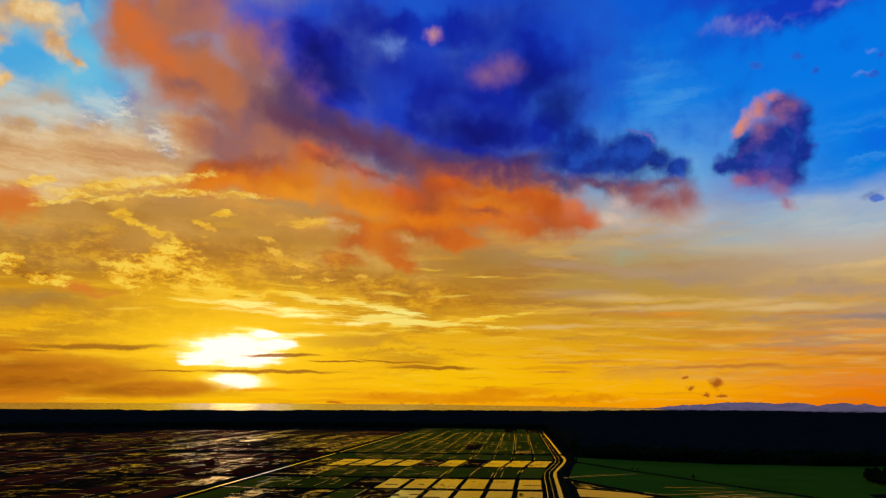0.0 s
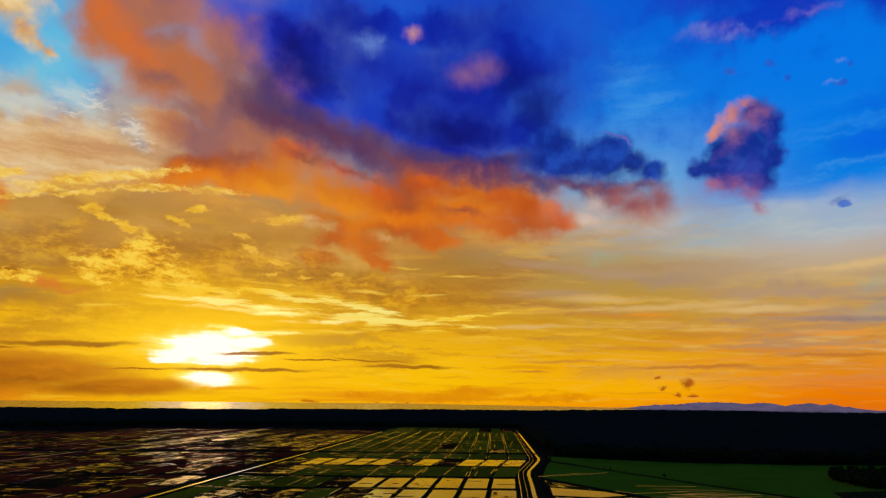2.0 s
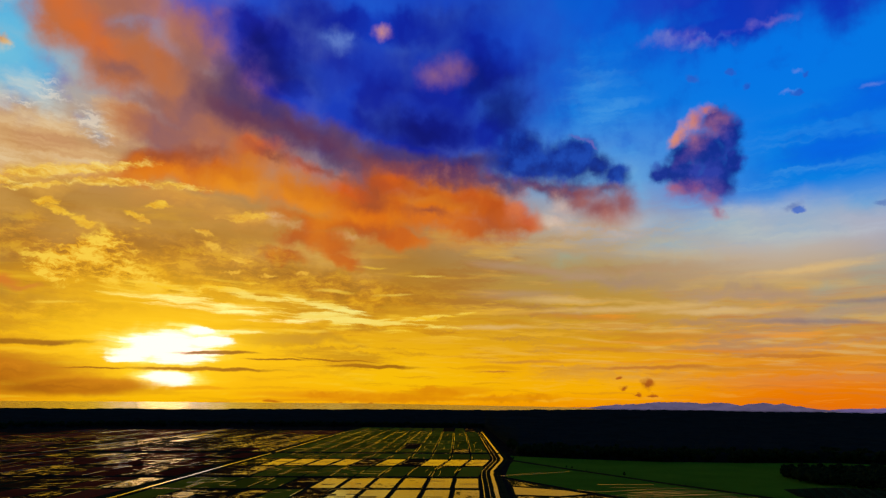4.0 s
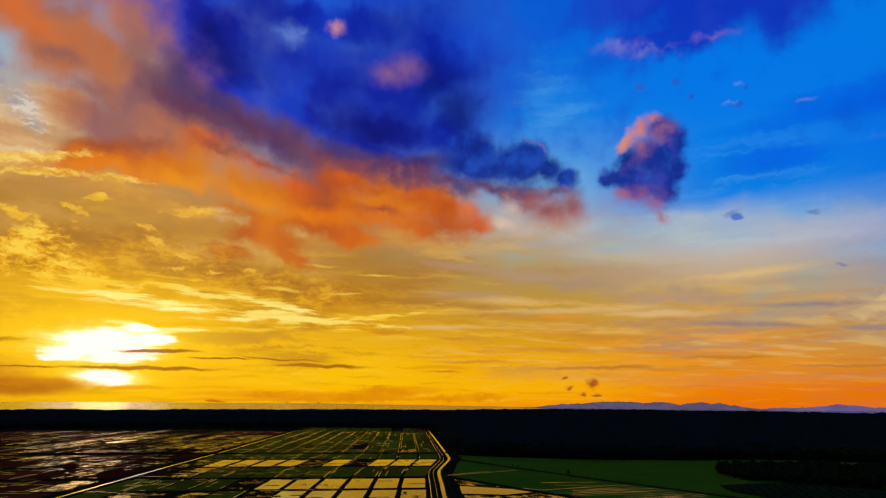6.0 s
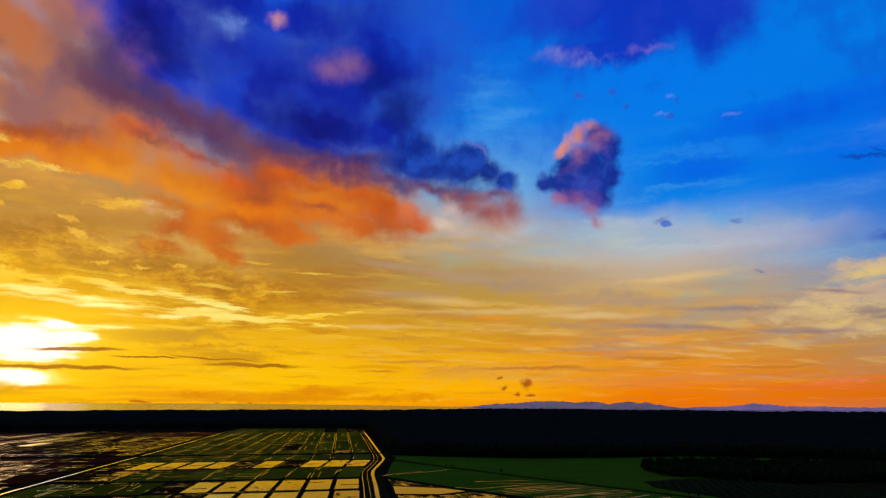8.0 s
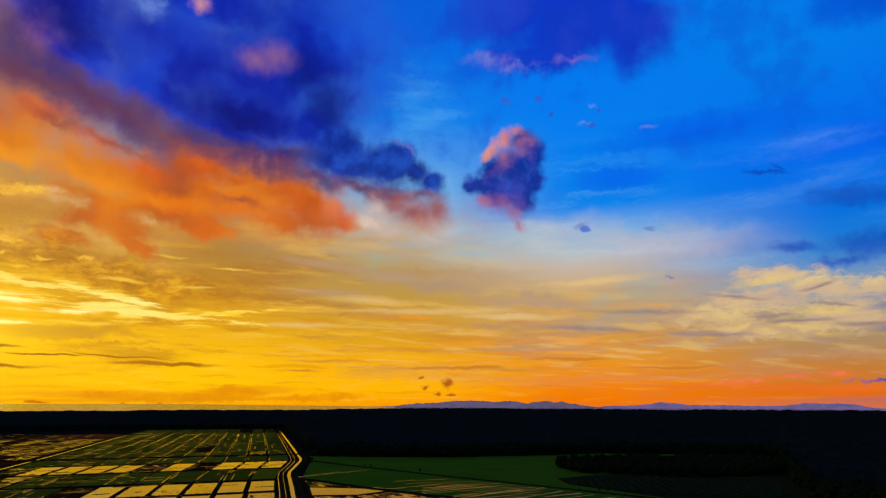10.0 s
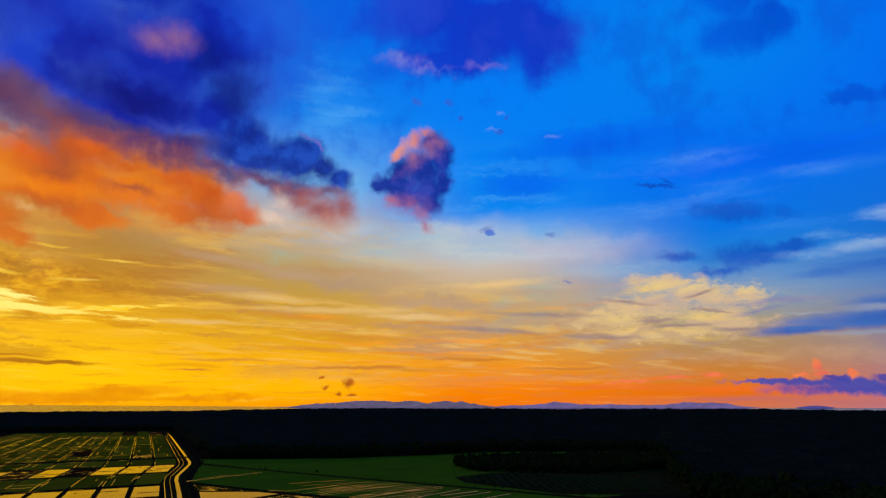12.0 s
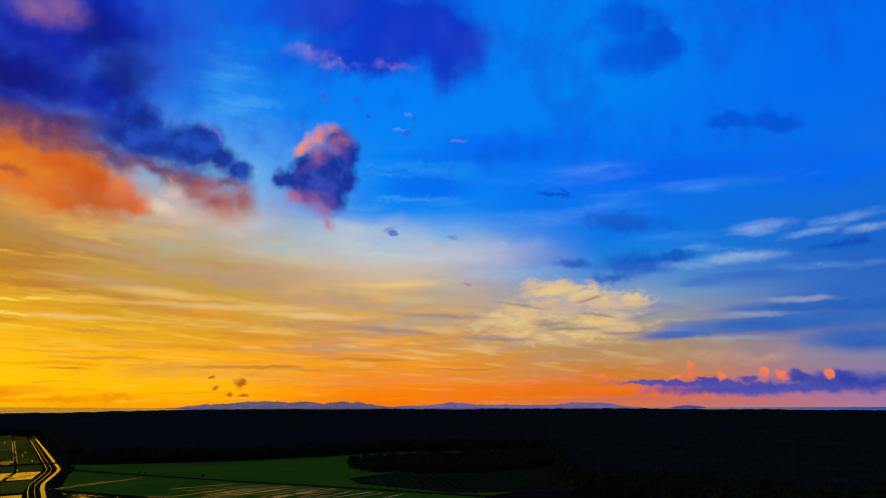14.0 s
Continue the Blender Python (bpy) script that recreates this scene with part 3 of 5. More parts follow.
# dark maroon line of the seam
sky = cloud(sky, tones(MIST, (66, 38, 92), (104, 54, 78), (132, 66, 64)), SOFT, [(-13.8, 24.7, 4.22, 1.32, -17), (-8.2, 23.5, 6.03, 1.33, -13), (-0.3, 21.9, 6.15, 1.14, -9), (8.0, 20.7, 6.01, 1.13, -2), (13.9, 19.9, 4.2, 0.81, -7)], lo=-0.15, hi=1.1, ragged=1.1, grain=MIXED, most=0.72)
# gold lit gaps under it
sky = cloud(sky, tones(PUFF, (220, 172, 110), (232, 190, 140)), FINE, [(-8.9, 15.9, 2.67, 0.57, -1), (-3.5, 15.1, 2.16, 0.42, -3), (-10.5, 16.5, 2.12, 0.41, -1)], lo=-0.1, hi=1.2, ragged=1.2, grain=PUFF, most=0.6)
# ragged orange scud
sky = cloud(sky, tones(MIST, (222, 120, 22), (206, 100, 20), (182, 88, 30)), FINE, [(-6.1, 14.9, 3.52, 1.49, -9), (-8.5, 15.0, 2.2, 0.97, 27), (-9.5, 13.0, 2.32, 0.88, 6), (-4.2, 13.0, 2.49, 1.0, -21), (-6.9, 15.9, 1.95, 0.79, 6), (-5.1, 14.3, 2.47, 1.3, -5)], lo=-0.15, hi=0.7, ragged=1.1, grain=MIXED, most=0.92)
# orange scraps low down
sky = cloud(sky, tones(MIST, (220, 112, 30), (206, 116, 44)), SOFT, [(-35.7, 14.6, 2.4, 1.38, 5), (-37.2, 13.7, 2.12, 1.27, 11), (-30.8, 9.0, 1.67, 0.9, 0), (-29.6, 8.6, 1.61, 0.46, 5)], lo=-0.2, hi=0.7, ragged=0.9, grain=MIXED, most=0.85)
# pale ground under the tail
sky = cloud(sky, tones(MIST, (214, 176, 150), (232, 206, 186)), SOFT, [(17.1, 16.6, 6.02, 1.3, -8), (22.7, 16.2, 2.81, 1.65, -6), (21.7, 15.1, 3.78, 0.78, -5)], lo=-0.1, hi=1.3, ragged=0.8, grain=MIXED, most=0.35)
# mauve underside
sky = cloud(sky, tones(PUFF, (66, 40, 104), (104, 58, 92), (146, 88, 100)), SOFT, [(16.2, 19.6, 7.2, 1.2, -8), (11.8, 20.6, 4.81, 1.22, -6), (5.8, 21.4, 6.08, 1.13, -1), (21.0, 19.3, 2.92, 0.98, -6)], lo=-0.25, hi=0.9, ragged=0.8, grain=MIXED, most=0.85)
# rosy tail
sky = cloud(sky, tones(MIST, (150, 80, 80), (180, 106, 92), (206, 148, 132)), LOW, [(20.7, 17.6, 3.2, 1.76, -10), (22.4, 17.9, 1.61, 1.75, -6), (18.5, 18.3, 2.19, 1.29, -5)], lo=-0.3, hi=0.9, ragged=0.9, grain=MIXED, most=0.88)
# dark heart of the tail
sky = cloud(sky, tones(PUFF, (122, 58, 74), (140, 70, 80)), LOW, [(20.2, 17.8, 1.66, 0.79, -11), (18.1, 19.1, 2.52, 0.5, -5)], lo=-0.2, hi=1.4, ragged=1.0, grain=PUFF, most=0.6)
# pale break
sky = cloud(sky, tones(PUFF, (218, 180, 160), (240, 214, 190)), LOW, [(16.7, 17.9, 1.52, 1.3, -9), (16.1, 16.8, 1.52, 0.81, -4)], lo=-0.25, hi=1.3, ragged=0.9, grain=PUFF, most=0.75)
# orange lobe beside the break
sky = cloud(sky, tones(PUFF, (206, 90, 50), (224, 120, 70)), LOW, [(13.5, 16.8, 1.56, 1.12, -23), (12.6, 17.9, 1.57, 1.02, -3)], lo=-0.1, hi=0.8, ragged=0.9, grain=PUFF, most=0.7)
# blue lump
sky = cloud(sky, tones(PUFF, (5, 26, 122), (9, 44, 148), (24, 70, 178)), LOW, [(17.5, 21.9, 4.12, 2.16, -10), (18.4, 22.9, 2.45, 1.56, -6), (13.6, 22.0, 5.05, 1.8, -4), (20.3, 21.5, 1.79, 1.56, -7), (21.9, 20.6, 1.75, 1.06, -7), (13.1, 23.5, 2.69, 1.99, -4)], lo=-0.15, hi=0.6, ragged=0.7, grain=PUFF, most=0.96)
# lit crest on the lump
sky = cloud(sky, tones(PUFF, (90, 90, 190), (130, 110, 190)), LOW, [(18.6, 24.1, 1.24, 0.24, -11), (19.9, 23.4, 1.01, 0.19, -45)], lo=-0.1, hi=0.9, ragged=1.0, grain=PUFF, most=0.6)
# pale shaft beside it
sky = cloud(sky, tones(MIST, (110, 180, 228), (175, 205, 225)), SOFT, [(24.1, 19.0, 1.02, 2.64, -2), (24.0, 16.1, 2.76, 1.15, -6), (23.5, 20.3, 0.95, 1.91, -7)], lo=-0.25, hi=1.4, ragged=0.9, grain=MIXED, most=0.5)
# towering cloud by itself
sky = cloud(sky, tones(PUFF, (8, 28, 128), (16, 38, 144), (46, 58, 166)), LOW, [(31.0, 24.2, 1.99, 1.41, -12), (32.0, 22.8, 1.34, 2.03, -12), (30.0, 21.8, 2.68, 2.08, -11), (27.4, 20.3, 2.76, 1.21, 1), (27.9, 21.6, 1.95, 1.49, 45), (25.9, 20.1, 1.36, 0.76, 12), (30.9, 18.7, 1.67, 1.17, -10), (30.7, 19.7, 1.85, 1.9, -10), (28.6, 19.3, 2.1, 1.1, -14), (32.0, 20.5, 1.03, 1.78, -11)], lo=-0.15, hi=0.6, ragged=0.9, grain=PUFF, most=0.95)
# violet skirts of it
sky = cloud(sky, tones(PUFF, (60, 58, 156), (104, 80, 156)), LOW, [(28.6, 18.7, 2.7, 1.01, -14), (30.7, 18.2, 1.68, 1.08, -20)], lo=-0.15, hi=0.9, ragged=0.9, grain=PUFF, most=0.75)
# violet face of it
sky = cloud(sky, tones(PUFF, (52, 50, 150), (112, 82, 150)), LOW, [(29.0, 22.2, 1.99, 1.2, 34), (31.1, 23.4, 1.54, 1.06, -12), (27.8, 21.4, 1.59, 0.75, 22)], lo=-0.1, hi=1.0, ragged=1.2, grain=PUFF, most=0.6)
# its sunlit shoulder
sky = cloud(sky, tones(PUFF, (206, 120, 112), (236, 152, 112)), LOW, [(29.2, 24.4, 1.81, 0.93, 41), (27.6, 23.1, 1.59, 0.61, 44), (30.3, 25.1, 1.04, 0.63, 3)], lo=-0.2, hi=0.9, ragged=1.0, grain=PUFF, most=0.9)
# faint rose over its head
sky = cloud(sky, tones(PUFF, (150, 100, 140), (200, 120, 124)), LOW, [(30.2, 23.9, 1.71, 1.37, 9), (29.1, 22.9, 1.47, 1.21, 31), (31.4, 24.3, 1.46, 0.97, -12)], lo=-0.2, hi=1.2, ragged=1.0, grain=PUFF, most=0.6)
# its trailing foot
sky = cloud(sky, tones(PUFF, (140, 80, 134), (190, 104, 114)), LOW, [(28.1, 18.4, 2.2, 1.02, -15), (29.8, 17.7, 1.73, 0.9, -32), (30.4, 16.6, 0.9, 0.63, -70), (27.1, 18.9, 1.16, 0.65, -8)], lo=-0.2, hi=1.1, ragged=1.0, grain=PUFF, most=0.75)
# mauve wisps
sky = cloud(sky, tones(PUFF, (50, 95, 210), (105, 125, 208)), FINE, [(26.9, 31.4, 2.4, 0.7, -7), (31.7, 30.7, 2.02, 0.33, -18), (28.9, 30.6, 2.34, 0.43, -13)], lo=-0.1, hi=1.0, ragged=1.4, grain=PUFF, most=0.65)
# dark flecks
sky = cloud(sky, tones(PUFF, (20, 80, 200), (50, 105, 208)), LOW, [(29.3, 27.8, 0.65, 0.38, -31), (32.6, 27.7, 0.56, 0.34, -14), (33.9, 26.4, 0.46, 0.34, -14), (37.7, 25.0, 0.68, 0.25, -16), (36.6, 15.9, 0.65, 0.34, 1), (38.5, 26.3, 0.38, 0.24, -17)], lo=-0.05, hi=0.6, ragged=1.0, grain=PUFF, most=0.8)
# light hearts of the flecks
sky = cloud(sky, tones(PUFF, (110, 135, 222), (150, 160, 225)), LOW, [(37.9, 26.7, 0.56, 0.2, -17), (36.9, 25.3, 0.79, 0.2, 1), (42.9, 24.4, 1.02, 0.25, -1)], lo=-0.1, hi=1.2, ragged=0.9, grain=PUFF, most=0.35)
# blue flecks lower down
sky = cloud(sky, tones(PUFF, (50, 80, 165), (80, 110, 185)), LOW, [(36.1, 16.2, 0.87, 0.37, 11), (42.2, 15.5, 0.65, 0.21, 0), (43.6, 11.2, 0.53, 0.16, -1)], lo=-0.1, hi=0.9, ragged=1.2, grain=PUFF, most=0.55)
# brown shade between
sky = cloud(sky, tones(STREAK, (160, 105, 30), (188, 130, 45)), SOFT, [(-31.4, 7.3, 8.4, 1.1, 5), (-9.7, 11.0, 13.2, 1.7, -3), (-33.1, 11.1, 6.0, 1.8, 8), (-19.9, 13.3, 9.5, 1.8, 5), (-8.4, 5.4, 8.1, 0.7, 1)], lo=-0.15, hi=0.9, ragged=0.7, grain=STREAK, most=0.7)
# grey smoke at the edge
sky = cloud(sky, tones(STREAK, (148, 116, 62), (172, 134, 70)), SOFT, [(-33.9, 11.6, 4.9, 1.84, 1), (-31.0, 13.0, 2.42, 0.91, 8), (-33.7, 7.7, 4.42, 1.04, 6)], lo=-0.1, hi=0.9, ragged=0.8, grain=STREAK, most=0.6)
# mackerel cloud toward the sun
sky = cloud(sky, tones(SCALES, (152, 90, 12), (204, 132, 16), (250, 186, 26), lo=0.40, hi=0.60), FINE, [(-18.7, 11.2, 16.0, 3.7, 0), (-32.0, 11.9, 7.8, 2.7, 8), (-4.4, 10.1, 12.5, 2.1, -5), (-26.0, 7.0, 10.1, 1.1, 4)], lo=-0.1, hi=0.8, ragged=1.0, grain=MIXED, most=0.5)
# gilded strips
sky = cloud(sky, tones(RIPPLE, (222, 156, 50), (250, 200, 70), (255, 222, 120)), LOW, [(-30.4, 17.2, 4.65, 0.63, 19), (-26.6, 18.3, 5.89, 0.47, 15), (-32.6, 15.8, 2.41, 0.31, 21), (-23.7, 17.7, 4.22, 0.38, 8), (-35.1, 16.8, 2.68, 0.39, 17), (-29.4, 16.4, 3.42, 0.27, 16), (-19.4, 18.1, 2.97, 0.4, 2)], lo=-0.05, hi=0.7, ragged=3.0, grain=SCALES, most=0.8)
# gilded ripples
sky = cloud(sky, tones(SCALES, (166, 104, 20), (236, 168, 26), (255, 212, 70), lo=0.42, hi=0.57), FINE, [(-25.3, 11.7, 4.2, 1.62, 13), (-26.8, 10.0, 2.99, 0.94, 6), (-22.9, 10.3, 3.2, 1.16, -4), (-34.0, 9.8, 2.63, 0.61, -7), (-35.6, 10.4, 1.31, 0.34, -4), (-19.6, 9.6, 3.8, 0.69, -4)], lo=-0.05, hi=0.5, ragged=2.4, grain=SCALES, most=0.92)
# gilded flakes
sky = cloud(sky, tones(RIPPLE, (232, 164, 30), (255, 206, 60)), LOW, [(-28.6, 15.3, 1.2, 0.32, 13), (-27.5, 14.7, 1.48, 0.37, -11), (-26.0, 14.2, 1.34, 0.38, -14), (-20.5, 16.3, 1.36, 0.3, 9), (-22.5, 15.3, 1.03, 0.29, -10)], lo=-0.05, hi=0.6, ragged=2.2, grain=SCALES, most=0.85)
# more flakes
sky = cloud(sky, tones(RIPPLE, (228, 158, 40), (252, 200, 70)), LOW, [(-21.4, 14.9, 0.77, 0.24, -25), (-16.6, 14.5, 1.1, 0.25, -9), (-15.9, 13.5, 1.11, 0.3, -16), (-12.9, 16.2, 2.4, 0.46, 8), (-12.9, 12.3, 1.02, 0.36, -1), (-13.6, 11.3, 1.22, 0.2, 3), (-7.6, 11.6, 0.84, 0.21, 2), (-10.7, 11.1, 1.03, 0.21, 3)], lo=-0.05, hi=0.6, ragged=2.2, grain=SCALES, most=0.75)
# lit veil
sky = cloud(sky, tones(THREAD, (240, 172, 10), (255, 212, 60)), LOW, [(-13.6, 8.2, 9.5, 1.31, -1), (-4.3, 7.6, 10.46, 0.93, -4), (-19.5, 8.9, 5.22, 0.98, -5), (-8.6, 9.2, 6.23, 0.92, -12)], lo=-0.05, hi=1.0, ragged=2.6, grain=THREAD, most=0.75)
# lit threads
sky = cloud(sky, tones(STREAK, (252, 200, 20), (255, 238, 130)), BAR, [(-15.1, 8.3, 6.43, 0.5, -4), (-7.5, 7.8, 8.81, 0.41, -2), (-0.1, 7.3, 7.34, 0.31, -2), (-4.9, 8.6, 4.72, 0.31, -10), (3.5, 7.8, 3.67, 0.21, 8), (-11.6, 9.2, 4.59, 0.31, -7), (-18.1, 9.4, 3.87, 0.3, -9), (-11.6, 7.9, 6.08, 0.3, -1)], lo=-0.05, hi=0.6, ragged=3.6, grain=THREAD, most=0.95)
# short bright strokes
sky = cloud(sky, tones(STREAK, (246, 190, 30), (255, 222, 90)), BAR, [(0.9, 9.9, 2.65, 0.16, 4), (3.6, 11.7, 2.13, 0.16, 0), (-1.3, 12.4, 2.14, 0.16, 1), (6.2, 8.1, 2.08, 0.15, 5), (-7.4, 6.4, 4.63, 0.2, -1), (-11.5, 6.3, 3.02, 0.25, -1), (-27.0, 7.6, 2.53, 0.14, 5), (-4.9, 10.1, 2.64, 0.21, -4)], lo=-0.0, hi=0.9, ragged=1.8, grain=THREAD, most=0.6)
# glow round the veiled sun
away = depth(S, P0, [(-18.3, 4.8, 17.0, 9.0, 0)])
sky = S.mix(S.step(away, 0.0, 1.0, 0.0, 0.85), sky, srgb(255, 200, 0))

# bright hem above the sun
sky = cloud(sky, (1.25, 1.05, 0.35, 1), BAR, [(-16.8, 8.3, 3.9, 0.6, -1), (-12.8, 7.9, 4.0, 0.4, -1), (-13.4, 6.1, 2.5, 0.3, 2), (-17.3, 6.3, 2.4, 0.2, 3), (-8.5, 7.3, 3.1, 0.3, 2), (-14.6, 8.3, 4.4, 0.3, -3)], lo=-0.1, hi=1.0, ragged=3.0, grain=THREAD, most=0.95)
# halo
sky = cloud(sky, (1.15, 0.72, 0.01, 1), LOW, [(-18.5, 4.5, 8.8, 2.9, 2), (-18.1, 2.1, 6.0, 1.6, 1)], lo=-0.1, hi=1.1, ragged=0.5, grain=THREAD, most=0.95)
# inner halo
sky = cloud(sky, (1.5, 1.05, 0.25, 1), LOW, [(-18.5, 4.6, 5.8, 1.9, 2), (-18.0, 2.0, 3.3, 0.9, 1)], lo=-0.1, hi=0.7, ragged=0.6, grain=THREAD, most=0.95)
# blinding gap where the sun stands
sky = cloud(sky, (1.75, 1.28, 1.0, 1), BAR, [(-18.9, 4.8, 4.1, 1.3, 2), (-17.1, 4.0, 3.4, 1.1, 2), (-20.6, 4.1, 2.7, 0.8, 2), (-18.0, 2.0, 2.5, 0.6, 1), (-15.1, 5.1, 2.1, 0.7, 2), (-21.3, 3.5, 2.2, 0.4, 2), (-15.9, 6.1, 1.9, 0.4, 2)], lo=0.0, hi=0.5, ragged=1.3, grain=THREAD)
# dark bars across the sun
sky = cloud(sky, tones(STREAK, (142, 86, 8), (176, 112, 10)), BAR, [(-15.6, 2.8, 7.4, 0.2, 1), (-1.1, 3.4, 5.4, 0.2, -1), (-28.6, 4.4, 6.4, 0.28, 3), (-14.3, 4.2, 4.1, 0.2, 2), (-9.3, 3.8, 3.5, 0.1, 1), (-33.9, 3.8, 2.5, 0.1, 3), (-4.2, 3.9, 4.6, 0.1, -2), (-23.4, 2.6, 3.5, 0.1, 2)], lo=-0.1, hi=0.6, ragged=0.7, grain=THREAD, most=0.95)
# murk low on the left
sky = cloud(sky, tones(STREAK, (160, 86, 8), (186, 108, 8), (206, 124, 12)), BAR, [(-32.9, 2.0, 10.9, 1.8, 2), (-24.9, 1.1, 7.9, 0.9, 1), (-37.3, 3.6, 4.6, 0.7, 4)], lo=-0.1, hi=0.6, ragged=0.7, grain=STREAK, most=0.95)
# low bank under the gold
sky = cloud(sky, tones(STREAK, (228, 145, 8), (240, 160, 8)), BAR, [(-4.1, 0.9, 9.1, 0.4, 1), (6.8, 1.4, 3.8, 0.5, 0), (-16.0, 1.3, 3.3, 0.2, 1), (-1.1, 0.5, 15.9, 0.2, 1)], lo=-0.1, hi=0.6, ragged=0.5, grain=STREAK, most=0.75)
# orange bank that swells over the sea line
sky = cloud(sky, tones(PUFF, (222, 132, 4), (236, 152, 4)), LOW, [(5.1, 1.0, 3.02, 0.69, 1), (0.4, 0.6, 6.38, 0.44, 1), (-4.9, 0.8, 2.82, 0.33, 1), (12.0, 0.8, 4.59, 0.4, 1), (4.3, 1.4, 1.51, 0.4, 1)], lo=-0.1, hi=0.5, ragged=0.7, grain=PUFF, most=0.75)
# islets of cloud on the sea line
sky = cloud(sky, tones(PUFF, (190, 105, 10), (205, 115, 10)), BAR, [(-9.3, 0.2, 1.02, 0.14, 1), (-3.7, 0.2, 0.28, 0.1, 1), (-0.9, 0.2, 0.29, 0.1, 1), (-13.7, 0.1, 1.17, 0.09, 1)], lo=-0.05, hi=0.5, ragged=0.4, grain=PUFF, most=0.9)

# the rest of the dome: dusk overhead and in the east
dusk = S.ramp(S.math("DIVIDE", EL, 90.0, clamp=True), [(0.0, srgb(60, 58, 74)), (0.2, srgb(42, 54, 84)), (1.0, srgb(26, 42, 74))])
front = S.vec("DOT_PRODUCT", way, (math.sin(radians(18)), math.cos(radians(18)), 0.0))
sky = S.mix(S.step(EL, 36.0, 62.0), sky, dusk)
sky = S.mix(S.step(S.math("DIVIDE", front, S.math("SQRT", S.math("MAXIMUM", S.math("SUBTRACT", 1.0, S.math("MULTIPLY", sz, sz)), 0.001))), 0.35, -0.35), sky, dusk)
nishita = S.add("ShaderNodeTexSky", sky_type="NISHITA", sun_disc=False, sun_elevation=radians(SUN_EL), sun_rotation=radians(SUN_AZ), dust_density=3.0)
air = S.add("ShaderNodeBackground")
S.put(air.inputs["Color"], nishita.outputs[0])
S.put(air.inputs["Strength"], 0.0015)
veil = S.add("ShaderNodeBackground")
S.put(veil.inputs["Color"], sky)
S.put(veil.inputs["Strength"], 1.0)
both = S.add("ShaderNodeAddShader")
S.put(both.inputs[0], air.outputs[0])
S.put(both.inputs[1], veil.outputs[0])
out = S.add("ShaderNodeOutputWorld")
S.put(out.inputs["Surface"], both.outputs[0])

sun = new("sun", bpy.data.lights.new("sun", "SUN"))
sun.data.energy, sun.data.angle, sun.data.color = 0.010, radians(4.0), (1.0, 0.48, 0.10)
sun.matrix_world = look((0, 0, 0), (-math.sin(radians(SUN_AZ)), -math.cos(radians(SUN_AZ)), -math.tan(radians(SUN_EL))))

# ---- materials ----
def material(name):
    m = bpy.data.materials.new(name)
    m.use_nodes = True
    return m, Nodes(m.node_tree)


def surface(n, base, rough=0.9, bump=None, strength=0.3, dist=0.2, spec=0.2, ior=1.45):
    b = n.add("ShaderNodeBsdfPrincipled")
    n.put(b.inputs["Base Color"], base)
    n.put(b.inputs["Roughness"], rough)
    n.put(b.inputs["Specular IOR Level"], spec)
    n.put(b.inputs["IOR"], ior)
    if bump is not None:
        u = n.add("ShaderNodeBump")
        n.put(u.inputs["Strength"], strength)
        n.put(u.inputs["Distance"], dist)
        n.put(u.inputs["Height"], bump)
        n.put(b.inputs["Normal"], u.outputs[0])
    o = n.add("ShaderNodeOutputMaterial")
    n.put(o.inputs["Surface"], b.outputs[0])
    return b


def place_of(n):
    return n.add("ShaderNodeNewGeometry").outputs["Position"]


def chance_of(n):
    return n.add("ShaderNodeObjectInfo").outputs["Random"]


def two_tone(name, dark, light, scale, fine, rough=0.95, spec=0.0, dist=0.4, stretch=(1, 1, 1), own=0.0):
    """A matt surface in two tones, patchy at two scales, with relief; own: how far each piece differs from the next."""
    m, n = material(name)
    p = n.vec("MULTIPLY", place_of(n), stretch)
    a = n.noise(p, scale, 5.0, 0.6, dims="3D")
    b = n.noise(p, fine, 4.0, 0.6, dims="3D")
    f = n.math("ADD", n.math("MULTIPLY", a, 0.6), n.math("MULTIPLY", b, 0.4))
    if own:
        f = n.math("ADD", f, n.math("MULTIPLY", n.math("SUBTRACT", chance_of(n), 0.5), own))
    surface(n, n.ramp(f, [(0.3, (*dark, 1)), (0.7, (*light, 1))]), rough, b, 0.5, dist, spec)
    return m


SOIL = two_tone("dark_soil", (0.012, 0.010, 0.007), (0.035, 0.028, 0.016), 0.02, 0.3)
RICE = two_tone("young_rice", (0.175, 0.170, 0.006), (0.310, 0.295, 0.012), 0.03, 0.6, own=0.5, stretch=(1, 0.5, 1))
# brown mud, its red raised to paint in the red glow over these lots
TILLED = two_tone("tilled_mud_red_glow", (0.150, 0.024, 0.008), (0.300, 0.056, 0.016), 0.03, 0.5, rough=0.7, own=0.5)
MEADOW = two_tone("meadow_grass", (0.075, 0.180, 0.007), (0.140, 0.310, 0.014), 0.012, 0.4)
CANOPY = two_tone("dark_canopy", (0.014, 0.019, 0.013), (0.028, 0.038, 0.026), 0.01, 0.12, dist=1.5)
LEAF = two_tone("tree_leaves", (0.010, 0.022, 0.006), (0.026, 0.050, 0.012), 0.05, 0.6)
FROND = two_tone("palm_fronds", (0.030, 0.070, 0.022), (0.060, 0.120, 0.040), 0.1, 0.8)
BARK = two_tone("grey_bark", (0.03, 0.022, 0.015), (0.07, 0.055, 0.04), 0.8, 5.0)
DIRT = two_tone("pale_dirt_road", (0.10, 0.075, 0.045), (0.24, 0.18, 0.11), 0.05, 0.8, rough=0.6, spec=0.3)
BANK = two_tone("grassy_bank", (0.022, 0.022, 0.007), (0.055, 0.052, 0.015), 0.06, 0.9)


